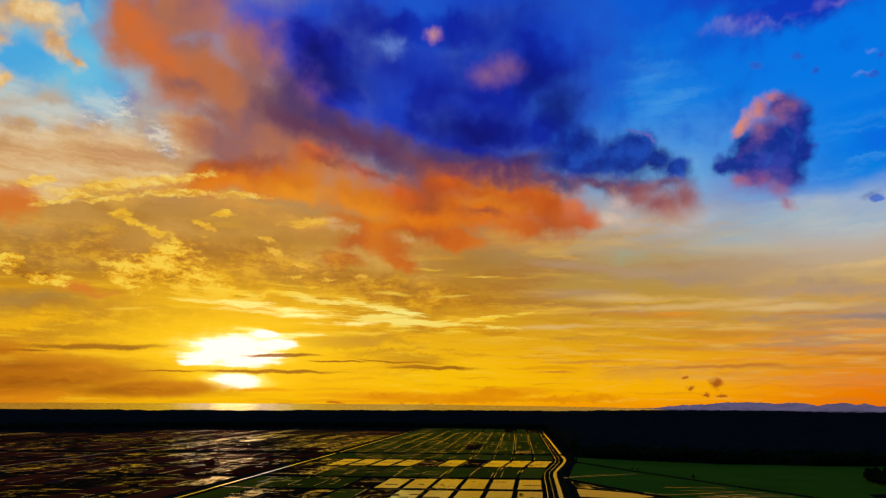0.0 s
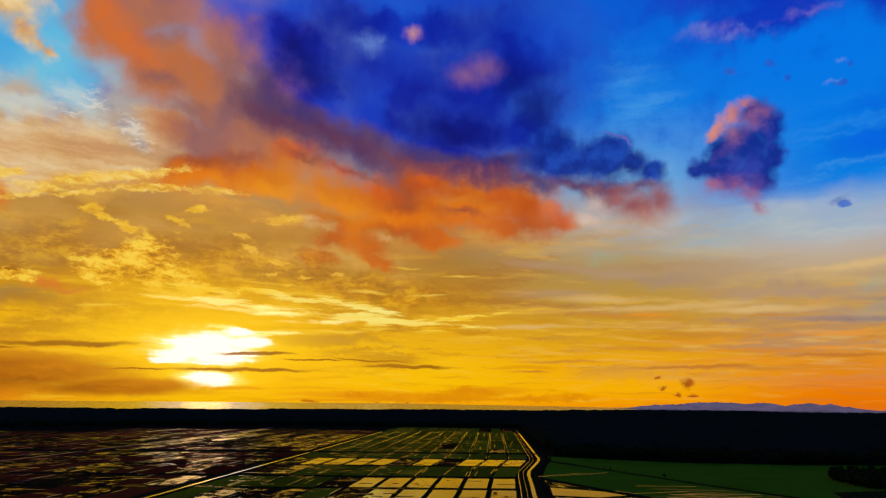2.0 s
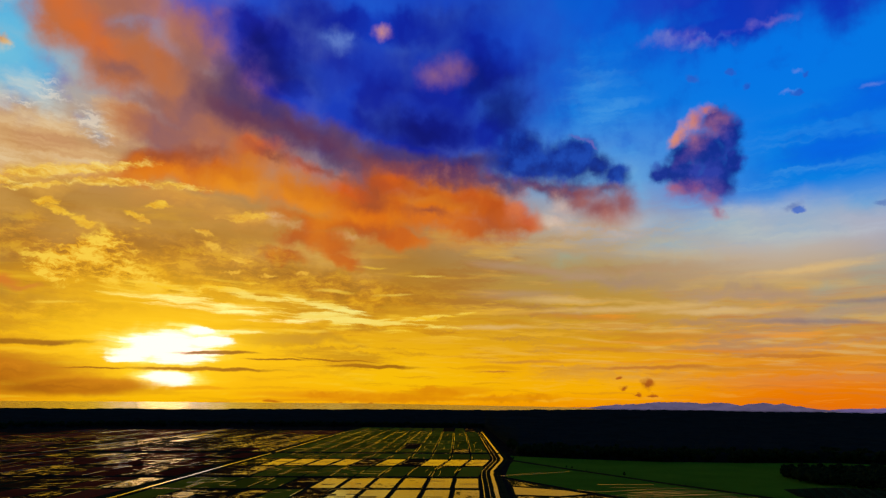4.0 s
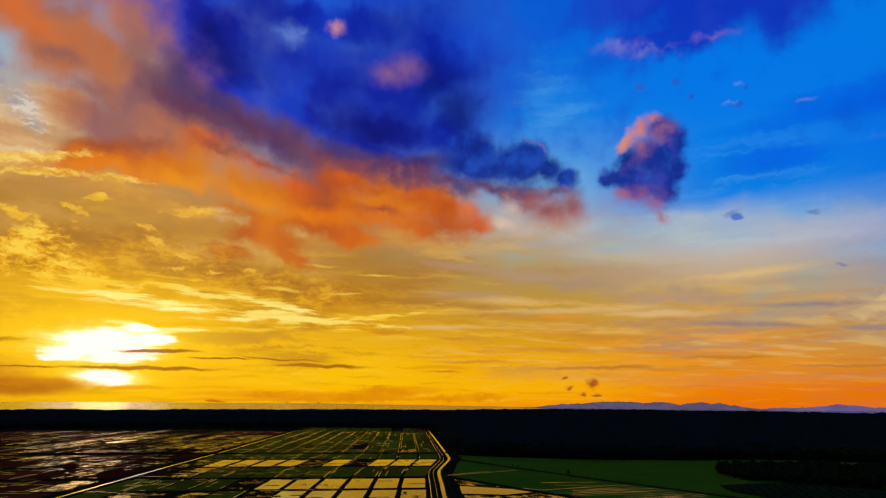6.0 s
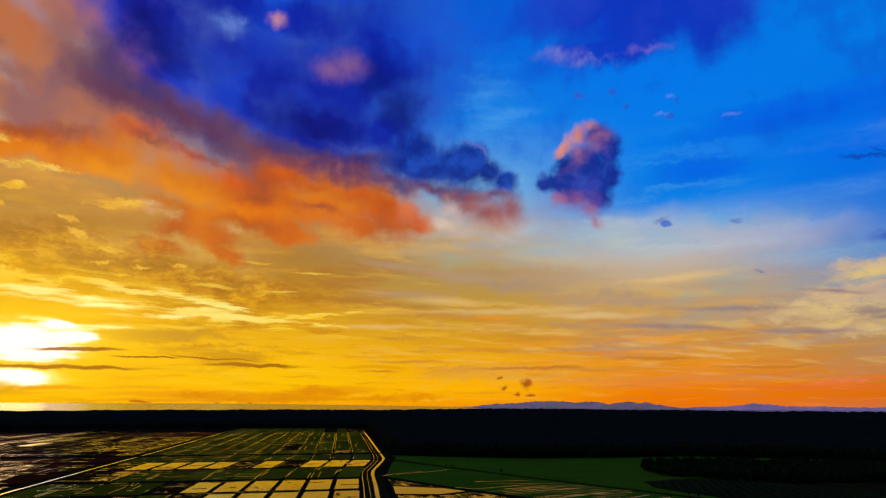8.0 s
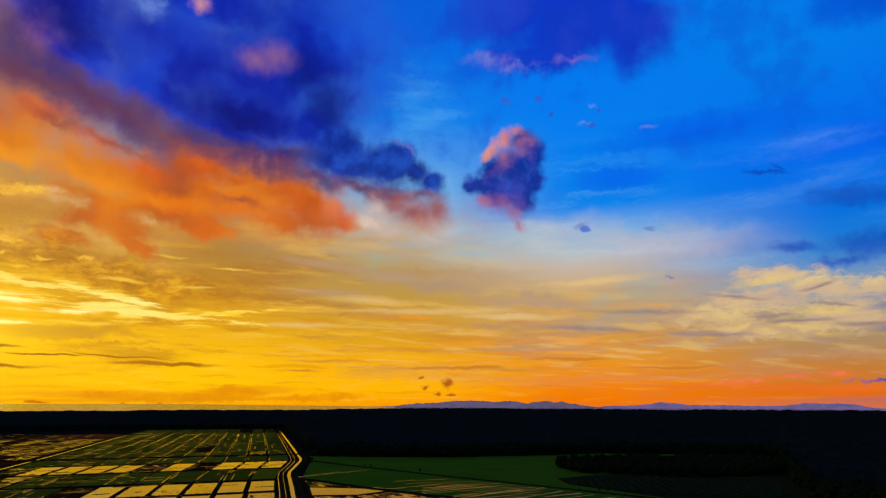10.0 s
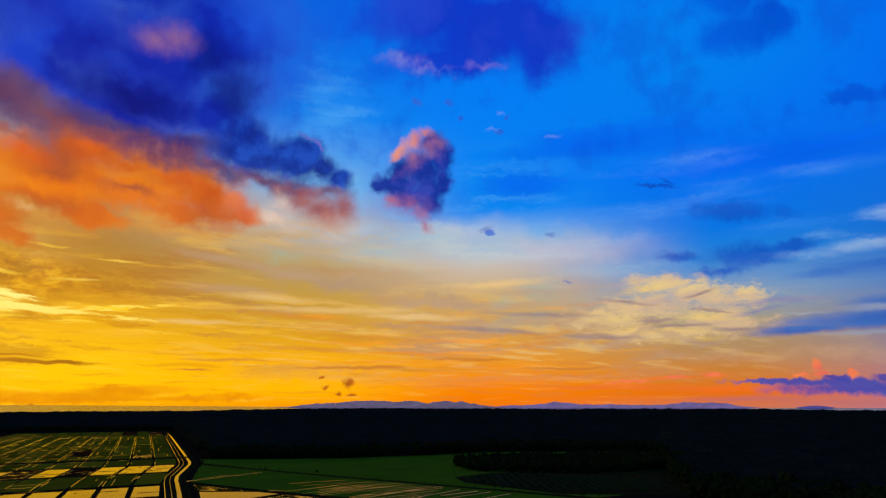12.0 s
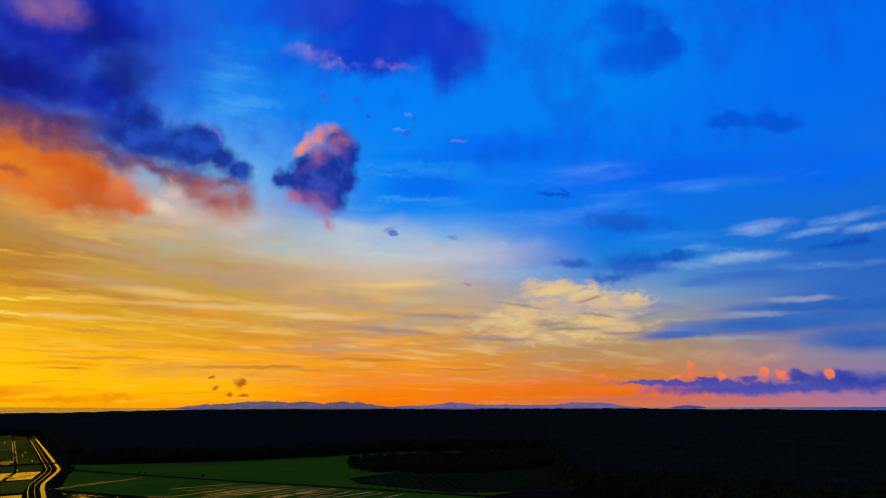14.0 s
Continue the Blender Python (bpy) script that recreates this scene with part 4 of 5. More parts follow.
def water(name, rough, ripple, weeds=None, grow=0.0, mud=(0.05, 0.035, 0.014), rough2=0.0):
    """Still water over mud; weeds: shoots of rice that break the surface, grow: how many."""
    m, n = material(name)
    p = place_of(n)
    wave = n.noise(p, 0.9, 3.0, 0.6, dims="3D")
    patch = n.noise(p, 0.05, 7.0, 0.7, dims="3D")
    b = n.add("ShaderNodeBsdfPrincipled")
    n.put(b.inputs["Base Color"], (*mud, 1))
    n.put(b.inputs["Roughness"], n.step(patch, 0.3, 0.7, rough + rough2, rough * 2.2 + rough2))
    n.put(b.inputs["IOR"], 1.333)
    u = n.add("ShaderNodeBump")
    n.put(u.inputs["Strength"], ripple)
    n.put(u.inputs["Distance"], 0.1)
    n.put(u.inputs["Height"], wave)
    n.put(b.inputs["Normal"], u.outputs[0])
    o = n.add("ShaderNodeOutputMaterial")
    if weeds is None:
        n.put(o.inputs["Surface"], b.outputs[0])
        return m
    shoots = n.noise(n.vec("MULTIPLY", p, (1.0, 0.35, 1.0)), 0.16, 7.0, 0.7, dims="3D")
    f = n.math("ADD", n.math("MULTIPLY", patch, 0.5), n.math("MULTIPLY", shoots, 0.5))
    f = n.math("ADD", f, n.math("MULTIPLY", n.math("SUBTRACT", chance_of(n), 0.5), 0.12 if rough2 else 0.30))
    d = n.add("ShaderNodeBsdfPrincipled")
    n.put(d.inputs["Base Color"], (*weeds, 1))
    n.put(d.inputs["Roughness"], 0.9)
    n.put(d.inputs["Specular IOR Level"], 0.0)
    s = n.add("ShaderNodeMixShader")
    n.put(s.inputs[0], n.step(f, 0.62 - grow, 0.70 - grow))
    n.put(s.inputs[1], b.outputs[0])
    n.put(s.inputs[2], d.outputs[0])
    n.put(o.inputs["Surface"], s.outputs[0])
    return m


FLOOD = water("flooded_paddy", 0.05, 0.03, weeds=(0.045, 0.050, 0.006), grow=0.08, mud=(0.06, 0.035, 0.006))
# weeds tinted red-brown, not olive, to hold the warm glow in their colour
GLINT = water("half_flooded_paddy", 0.06, 0.05, weeds=(0.060, 0.026, 0.008), grow=0.215, rough2=0.11, mud=(0.07, 0.028, 0.006))
CANAL = water("canal_water", 0.04, 0.02, mud=(0.10, 0.07, 0.035))
DITCH = water("ditch_water", 0.03, 0.02, mud=(0.12, 0.085, 0.04))
PUDDLE = water("puddle_water", 0.09, 0.08, mud=(0.10, 0.05, 0.02))
SEA = water("sea_water", 0.09, 0.20, mud=(0.06, 0.05, 0.03))


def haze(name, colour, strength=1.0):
    """Far hills, all air: emission paints in the light of the haze before them."""
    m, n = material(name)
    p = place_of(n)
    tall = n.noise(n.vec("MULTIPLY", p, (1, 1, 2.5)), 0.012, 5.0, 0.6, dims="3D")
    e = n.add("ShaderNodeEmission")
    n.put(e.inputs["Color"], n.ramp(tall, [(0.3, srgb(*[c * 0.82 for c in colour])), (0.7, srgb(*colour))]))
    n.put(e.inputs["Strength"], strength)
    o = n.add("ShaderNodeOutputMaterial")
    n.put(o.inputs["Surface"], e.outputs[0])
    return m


# ---- building helpers ----
def mesh_of(name, verts, faces, mat, smooth=False):
    me = bpy.data.meshes.new(name)
    me.from_pydata([tuple(map(float, v)) for v in verts], [], faces)
    me.materials.append(mat)
    if smooth:
        me.shade_smooth()
    me.update()
    return me


def part(name, me, parent, label=""):
    ob = new(name, me)
    ob.parent = parent
    return tagged(ob, label=label) if label else ob


def slab(name, ring, z0, z1, mat, slope=0.3):
    """A raised sheet with sloped sides over a ring of plan points that runs anticlockwise."""
    k = len(ring)
    c = Vector((sum(p[0] for p in ring) / k, sum(p[1] for p in ring) / k))
    low = []
    for p in ring:
        d = (Vector(p) - c).normalized() * slope
        low.append((p[0] + d.x, p[1] + d.y, z0))
    top = [(p[0], p[1], z1) for p in ring]
    faces = [tuple(range(k, 2 * k))] + [(i, (i + 1) % k, k + (i + 1) % k, k + i) for i in range(k)]
    return mesh_of(name, low + top, faces, mat)


def ribbon(name, line, width, z0, z1, mat, edge=0.6, rag=0.0, seed=0):
    """A strip along a line in plan, its sides sloped, its width uneven by rag."""
    rng = random.Random(seed)
    pts = []
    for (x0, y0), (x1, y1) in zip(line, line[1:]):
        n = max(1, int(math.hypot(x1 - x0, y1 - y0) / 25)) if rag else 1
        pts += [(x0 + (x1 - x0) * i / n, y0 + (y1 - y0) * i / n) for i in range(n)]
    pts.append(line[-1])
    verts, faces = [], []
    for i, p in enumerate(pts):
        a, b = pts[max(i - 1, 0)], pts[min(i + 1, len(pts) - 1)]
        d = Vector((b[0] - a[0], b[1] - a[1])).normalized()
        s = Vector((d.y, -d.x))
        wl, wr = (width / 2 * (1 + rng.uniform(-rag, rag)) for _ in (0, 1))
        for off, z in ((-wl - edge, z0), (-wl, z1), (wr, z1), (wr + edge, z0)):
            verts.append((p[0] + s.x * off, p[1] + s.y * off, z))
        if i:
            for j in range(3):
                q = 4 * (i - 1) + j
                faces.append((q, q + 4, q + 5, q + 1))
    return mesh_of(name, verts, faces, mat)


def along(line, y):
    """x of a line in plan at y; it runs on straight past its ends."""
    pts = sorted(line, key=lambda p: p[1])
    i = 0
    while i < len(pts) - 2 and y > pts[i + 1][1]:
        i += 1
    (x0, y0), (x1, y1) = pts[i], pts[i + 1]
    return x0 + (x1 - x0) * (y - y0) / (y1 - y0)


def piecewise(stops, v):
    if v <= stops[0][0]:
        return stops[0][1]
    for (a, x), (b, y) in zip(stops, stops[1:]):
        if v <= b:
            return x + (y - x) * (v - a) / (b - a)
    return stops[-1][1]


def polar(az, r, z=0.0):
    a = radians(az)
    return (r * math.sin(a), r * math.cos(a), z)


# ---- the lie of the land: flat fields, then a low wooded rise before the sea ----
RIDGE = 3900.0
LAND_TOP = [(-60, -0.60), (-36, -0.52), (-18, -0.46), (-4, -0.32), (0, -0.27), (10, -0.24), (15, -0.14), (19, -0.05), (24, -0.03), (58, -0.03), (66, -0.10), (80, -0.20), (110, -0.3)]


def rise(az, r):
    top = EYE + RIDGE * math.tan(radians(piecewise(LAND_TOP, az))) - 14.0
    f = min(max((r - 2750.0) / (RIDGE - 2750.0), 0.0), 1.0)
    if r > RIDGE:
        return top * max(0.0, 1.0 - (r - RIDGE) / 90.0)
    return top * f * f * (3 - 2 * f)


def sheet(name, az0, az1, n, radii, height, mat, smooth=True):
    verts, faces = [], []
    for i in range(n + 1):
        az = az0 + (az1 - az0) * i / n
        for r in radii:
            verts.append(polar(az, r, height(az, r)))
    k = len(radii)
    for i in range(n):
        for j in range(k - 1):
            faces.append((i * k + j, i * k + j + 1, (i + 1) * k + j + 1, (i + 1) * k + j))
    return mesh_of(name, verts, faces, mat, smooth)


ground = new("ground", sheet("ground", -180, 180, 240, [0.0, 300, 900, 1800, 2600] + [2750 + 115 * i for i in range(11)] + [3990, 4930], lambda a, r: rise(a if abs(a) < 120 else 110, r), SOIL))
tagged(ground, "flat dark earth that rises to a low ridge", "ground", kind="structure")

# ---- sea, with a dark spit of land, and the far hills ----
SEA_TOP = [(-60, -0.12), (-36, -0.08), (-18, 0.06), (0, 0.18), (14, 0.10), (20, 0.04), (110, 0.0)]
sea = new("sea", sheet("sea", -75, 118, 193, [4000, 4300, 4600, 4900], lambda a, r: 43 + (EYE + 4900 * math.tan(radians(piecewise(SEA_TOP, a))) - 43) * (r - 4000) / 900, SEA, False))
for face in sea.data.polygons:
    face.use_smooth = True
tagged(sea, "calm evening sea that mirrors the golden sky", "water", kind="structure")


def hill_line(name, r, crest, foot, mat, label, rough=0.08, seed=0):
    """A far range in the round: a broken crest with a near and a far flank."""
    verts, faces = [], []
    az0, az1 = crest[0][0], crest[-1][0]
    n = int((az1 - az0) * 16)
    for i in range(n + 1):
        az = az0 + (az1 - az0) * i / n
        el = piecewise(crest, az)
        el += rough * min(1.0, el * 3) * noise.fractal((az * 1.1 + seed, seed, 0), 0.7, 2.2, 6)
        top = EYE + r * math.tan(radians(foot + max(el, 0.005)))
        for rr, z in ((r - 60, EYE + r * math.tan(radians(foot - 0.4))), (r, top), (r + 25, EYE + r * math.tan(radians(foot - 0.4)))):
            verts.append(polar(az, rr, z))
        if i:
            for j in (0, 1):
                q = 3 * (i - 1) + j
                faces.append((q, q + 3, q + 4, q + 1))
    ob = new(name, mesh_of(name, verts, faces, mat, True))
    return tagged(ob, label, "mountains", kind="structure")


# the ranges and the spit glow: airlight is put into their emission colour
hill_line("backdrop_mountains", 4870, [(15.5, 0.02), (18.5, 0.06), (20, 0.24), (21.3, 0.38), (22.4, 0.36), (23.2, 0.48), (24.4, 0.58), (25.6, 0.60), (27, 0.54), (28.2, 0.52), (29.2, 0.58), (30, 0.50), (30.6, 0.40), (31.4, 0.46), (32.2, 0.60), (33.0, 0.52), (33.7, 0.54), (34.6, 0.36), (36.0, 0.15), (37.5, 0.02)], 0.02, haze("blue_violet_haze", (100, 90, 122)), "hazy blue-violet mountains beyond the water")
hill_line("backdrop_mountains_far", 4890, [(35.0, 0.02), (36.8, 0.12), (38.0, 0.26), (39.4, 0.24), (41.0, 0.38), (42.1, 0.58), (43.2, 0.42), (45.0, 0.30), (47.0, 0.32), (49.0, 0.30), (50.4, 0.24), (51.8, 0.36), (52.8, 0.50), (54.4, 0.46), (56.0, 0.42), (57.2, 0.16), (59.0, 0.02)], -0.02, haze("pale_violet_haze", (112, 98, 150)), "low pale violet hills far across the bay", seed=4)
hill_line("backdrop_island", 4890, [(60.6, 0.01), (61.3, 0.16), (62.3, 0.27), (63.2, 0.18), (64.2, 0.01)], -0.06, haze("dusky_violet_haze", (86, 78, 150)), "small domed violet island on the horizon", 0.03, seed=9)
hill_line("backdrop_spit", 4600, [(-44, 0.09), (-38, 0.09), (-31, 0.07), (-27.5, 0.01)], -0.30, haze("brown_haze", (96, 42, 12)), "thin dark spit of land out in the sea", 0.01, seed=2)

# ---- canal, roads and tracks ----
CANAL_LINE = [(378, 2440), (275, 1631), (222, 1220), (199, 1042), (190, 996), (147, 838), (138, 788), (124, 690), (112, 610), (60, 250)]
WEST_ROAD = [(367, 2440), (264, 1631), (211, 1220), (188, 1042), (177, 985), (136, 830), (127, 776), (115, 690), (103, 608), (52, 250)]
EAST_ROAD = [(x + 8, y) for x, y in CANAL_LINE]
ROAD_A = [(-70, 2430), (-170, 1217), (-197, 945), (-229, 584), (-262, 250)]
ROAD_B = [(-498, 2230), (-512, 1825), (-540, 1171), (-549, 1011), (-561, 832), (-585, 500), (-600, 250)]

canal = new("canal", ribbon("canal", CANAL_LINE, 3.3, 0.02, 0.12, CANAL, 0.4, 0.15, 1))
tagged(canal, "straight irrigation canal with a dog-leg, full of water", "canal", kind="structure")
for nm, line, off, w, h, mat, txt in (
        ("canal_bank_west", CANAL_LINE, -4.4, 2.0, 0.8, BANK, "dark grassy bank along the canal"),
        ("canal_bank_east", CANAL_LINE, 4.4, 2.0, 0.8, BANK, "dark grassy bank along the canal"),
        ("road_canal_west", WEST_ROAD, -0.5, 3.2, 0.6, BANK, "dark farm track beside the canal"),
        ("road_canal_east", EAST_ROAD, 0.5, 3.0, 0.6, BANK, "dark farm track on the far bank"),
        ("road_a", ROAD_A, 4.6, 2.6, 0.7, BANK, "long straight earth track between paddies"),
        ("road_a_shoulder", ROAD_A, -8.5, 9.0, 0.5, BANK, "dark overgrown shoulder beside the dirt road"),
        ("road_b", ROAD_B, 4.0, 2.6, 0.6, DIRT, "straight pale dirt road across the paddies")):
    ob = new(nm, ribbon(nm, [(x + off, y) for x, y in line], w, 0.0, h, mat, 1.2, 0.1, len(nm)))
    tagged(ob, txt, "road" if nm.startswith("road") else "bank", kind="structure")
for nm, line, off, w in (("ditch_by_road", WEST_ROAD, -3.4, 0.5), ("ditch_by_bank", WEST_ROAD, 2.2, 0.4), ("channel_a", ROAD_A, 0.0, 3.0), ("channel_b", ROAD_B, 0.0, 2.4)):
    ob = new(nm, ribbon(nm, [(x + off, y) for x, y in line], w, 0.0, 0.25, DITCH, 0.3, 0.35, len(nm)))
    tagged(ob, "narrow water-filled ditch along a track", "ditch", kind="structure")
CROSS = [(-1500, 985), (-448, 1100), (-190, 1128), (30, 1138), (232, 1140)]
ob = new("road_cross", ribbon("road_cross", CROSS, 13.0, 0.0, 0.8, BANK, 2.0, 0.25, 5))
tagged(ob, "dark overgrown cross track between paddy blocks", "road", kind="structure")

# ---- paddy blocks ----
BANDS = [(470, 560), (565, 650), (657, 750), (766, 884), (896, 1008), (1020, 1118), (1152, 1240), (1248, 1420), (1427, 1560), (1568, 1800), (1808, 2090), (2100, 2420)]


def lot_ring(left, right, u0, u1, y0, y1, gap):
    ring = []
    for u, y, sx_, sy_ in ((u0, y0, 1, 1), (u1, y0, -1, 1), (u1, y1, -1, -1), (u0, y1, 1, -1)):
        x = left(y) + (right(y) - left(y)) * u
        ring.append((x + sx_ * gap, y + sy_ * gap))
    return ring


def frame_ring(name, ring, width, z, mat):
    """The low earth bund round a lot."""
    k = len(ring)
    c = Vector((sum(p[0] for p in ring) / k, sum(p[1] for p in ring) / k))
    verts, faces = [], []
    for off, h in ((0.5, 0.0), (0.0, z), (-width, z), (-width - 0.4, 0.05)):
        for p in ring:
            d = (Vector(p) - c)
            d = Vector((math.copysign(1, d.x), math.copysign(1, d.y))) * off
            verts.append((p[0] + d.x, p[1] + d.y, h))
    for j in range(3):
        for i in range(k):
            a, b = j * k + i, j * k + (i + 1) % k
            faces.append((a, b, b + k, a + k))
    return mesh_of(name, verts, faces, mat)


def paddy_block(label, left, right, lots, bands, kind_of, ditches, seed, gap=1.3):
    """One block of fields between two roads: lots in bands, each flooded, green or tilled, parted by bunds and pairs of ditches."""
    rng = random.Random(seed)
    block = tagged(new("paddy_block"), label, "paddy field", "paddy blocks")
    block.location = (left(1100), 1100, 0)
    back = Matrix.Translation((-left(1100), -1100, 0))

    def hang(name, me, under=block, txt=""):
        me.transform(back)
        return part(name, me, under, txt)

    for bi, (y0, y1) in enumerate(bands):
        for i in range(lots):
            u0, u1 = i / lots, (i + 1) / lots
            ring = lot_ring(left, right, u0, u1, y0, y1, gap)
            state = kind_of(bi, u0 + 0.5 / lots, rng)
            if state in ("flood", "glint"):
                lot = hang("paddy_lot", frame_ring("bund", ring, 1.0, 0.45, BANK), block, "flooded paddy lot inside a low bund")
                hang("water", slab("water", [(p[0], p[1]) for p in lot_ring(left, right, u0, u1, y0, y1, gap + 1.0)], 0.0, 0.16, FLOOD if state == "flood" else GLINT, 0.1), lot)
            else:
                hang("paddy_lot", slab("paddy_lot", ring, 0.0, 0.3, RICE if state == "rice" else TILLED, 0.4))
            # ditches on both sides of the bund, broken into short lengths, and others down the lot and across its ends
            share = ditches(bi, u0)
            far = max(1.0, y0 / 1250)

            def strip(name, u_, f0, f1, off, wide):
                ends = []
                for f in (f0, f1):
                    y = y0 + (y1 - y0) * f
                    ends.append((left(y) + (right(y) - left(y)) * u_ + off, y))
                hang(name, ribbon(name, ends, wide * far, 0.1, 0.42, DITCH, 0.2, 0.3, rng.random()))

            for side in (-1, 1):
                if not i:
                    continue
                f = rng.uniform(-0.1, 0.2)
                while f < 0.95:
                    run = rng.uniform(0.15, 0.6)
                    if rng.random() < share:
                        strip("ditch", u0, max(f, 0.0), min(f + run, 1.0), side * (gap + 0.6), rng.uniform(0.5, 1.0))
                    f += run + rng.uniform(0.03, 0.25)
            if state == "rice" and rng.random() < share * 0.8:
                f = rng.uniform(0.0, 0.6)
                strip("ditch", u0 + rng.choice((0.5, 0.5, 0.33, 0.67)) / lots, f, min(1.0, f + rng.uniform(0.15, 0.5)), 0.0, rng.uniform(0.4, 0.8))
            for y in (y1 + 0.5, y0 + (y1 - y0) * rng.uniform(0.3, 0.7)):
                if rng.random() < share * 0.6:
                    a = u0 + rng.uniform(0.0, 0.5) / lots
                    b = min(1.0, a + rng.uniform(0.25, 1.1) / lots)
                    hang("cross_ditch", ribbon("cross_ditch", [(left(y) + (right(y) - left(y)) * u, y) for u in (a, b)], rng.uniform(0.7, 1.5) * max(1.0, y / 800), 0.1, 0.42, DITCH, 0.2, 0.3, rng.random()))
    return block


def puddles(block, left, right, y0, y1, n, seed):
    """Thin slivers of standing water that catch the light between the lots."""
    rng = random.Random(seed)
    for _ in range(n):
        y = y0 + (y1 - y0) * rng.random() ** 1.3
        x = left(y) + (right(y) - left(y)) * rng.uniform(0.02, 0.95)
        half = rng.uniform(2, 9) if rng.random() < 0.75 else rng.uniform(9, 22)
        wide = rng.uniform(0.5, 1.6) * max(0.8, y / 900)
        tilt = rng.uniform(-0.04, 0.12)
        ring = []
        for k in range(10):
            a = 2 * math.pi * k / 10
            e, f = half * math.cos(a) * rng.uniform(0.75, 1.15), wide * math.sin(a) * rng.uniform(0.5, 1.3)
            ring.append((x + e - block.location.x, y + e * tilt + f - block.location.y))
        part("puddle", slab("puddle", ring, 0.1, 0.5, PUDDLE, 0.2), block)


def near_canal(b, u, rng):
    if b in (0, 1, 2):
        return "flood" if u > 0.44 and rng.random() < 0.9 else rng.choice(("rice", "glint", "rice"))
    if b == 4:
        return "flood" if u < 0.4 or rng.random() < 0.65 else "glint"
    if b == 3:
        return "rice" if rng.random() < 0.85 else "glint"
    return "rice" if rng.random() < 0.92 else "glint"


def toward_sun(b, u, rng):
    if b < 5:
        return rng.choice(("tilled", "glint", "tilled", "glint"))
    if b in (7, 8, 9):
        return "flood" if rng.random() < 0.04 else "glint"
    return rng.choice(("tilled", "tilled", "glint", "glint"))


def outlying(b, u, rng):
    if b < 5:
        return rng.choice(("tilled", "tilled", "glint"))
    return rng.choice(("tilled", "glint", "tilled", "glint"))


A = functools.partial(along, ROAD_A)
B = functools.partial(along, ROAD_B)
W = functools.partial(along, WEST_ROAD)
blk = paddy_block("block of flooded and green rice lots beside the canal", lambda y: A(y) + 8, lambda y: W(y) - 6, 11, BANDS, near_canal, lambda b, u: 0.95 if b > 5 or b == 4 else 0.5, 11)
puddles(blk, lambda y: A(y) + 8, lambda y: A(y) + 0.7 * (W(y) - A(y)), 560, 2300, 260, 54)
blk = paddy_block("block of dark tilled lots with glinting water", lambda y: B(y) + 5, lambda y: A(y) - 14, 10, BANDS[:-1], toward_sun, lambda b, u: 0.45, 23)
puddles(blk, lambda y: B(y) + 5, lambda y: A(y) - 14, 560, 2150, 299, 51)
blk = paddy_block("block of dark tilled lots beyond the second road", lambda y: B(y) - 360, lambda y: B(y) - 5, 9, [(y0 - 40, y1 - 40) for y0, y1 in BANDS[2:-1]], outlying, lambda b, u: 0.3, 37)
puddles(blk, lambda y: B(y) - 360, lambda y: B(y) - 5, 640, 2000, 260, 52)
blk = paddy_block("remote block of dark rice lots near the woods", lambda y: B(y) - 1050, lambda y: B(y) - 366, 12, [(y0 - 60, y1 - 60) for y0, y1 in BANDS[3:-2]], outlying, lambda b, u: 0.3, 41)
puddles(blk, lambda y: B(y) - 1050, lambda y: B(y) - 366, 760, 1750, 240, 53)

# ---- fields past the canal ----
ROAD_C = [(199, 1004), (256, 858), (290, 776), (318, 705), (346, 645), (372, 584), (400, 520), (440, 430)]
MEADOW_RING = [(212, 1004), (262, 866), (296, 784), (324, 712), (352, 652), (378, 590), (406, 526), (440, 440), (580, 440), (720, 600), (1060, 740), (924, 868), (823, 920), (736, 976), (627, 1000), (510, 990), (414, 990), (304, 1034), (222, 1084)]
meadow = new("meadow", slab("meadow", MEADOW_RING, 0.0, 0.25, MEADOW))
tagged(meadow, "broad green field that reaches to the forest edge", "field", kind="structure")
GREEN_RING = [(150, 765), (202, 648), (236, 584), (262, 540), (320, 400), (430, 430), (394, 520), (366, 584), (340, 645), (312, 705), (284, 776), (250, 858), (204, 975), (190, 930)]
tagged(new("green_field", slab("green_field", GREEN_RING, 0.0, 0.25, MEADOW)), "bright green rice field between canal and track", "field", kind="structure")
for nm, line, w, mat, txt in (
        ("road_c", ROAD_C, 5.0, BANK, "dark track lined with scrub"),
        ("road_d", [(140, 757), (195, 641), (230, 577), (262, 520)], 4.0, BANK, "dark bund track beside flooded lots")):
    tagged(new(nm, ribbon(nm, line, w, 0.0, 0.8, mat, 1.0, 0.25, 3)), txt, "road", kind="structure")
wet = tagged(new("paddy_block"), "wedge of flooded lots beside the canal bank", "paddy field", "paddy blocks")
for ring in ([(146, 738), (140, 680), (160, 668), (186, 648)], [(138, 672), (128, 612), (170, 600), (203, 616), (188, 642), (160, 660)], [(127, 604), (116, 540), (190, 520), (232, 548), (224, 578), (206, 608), (170, 594)]):
    ring = ring if sum((b[0] - a[0]) * (b[1] + a[1]) for a, b in zip(ring, ring[1:] + ring[:1])) < 0 else ring[::-1]
    lot = part("paddy_lot", slab("bund", ring, 0.0, 0.14, BANK, 1.5), wet, "flooded paddy lot inside a low bund")
    c = (sum(p[0] for p in ring) / len(ring), sum(p[1] for p in ring) / len(ring))
    part("water", slab("water", [(c[0] + (x - c[0]) * 0.95, c[1] + (y - c[1]) * 0.95) for x, y in ring], 0.0, 0.30, FLOOD, 0.1), lot)
rng = random.Random(8)
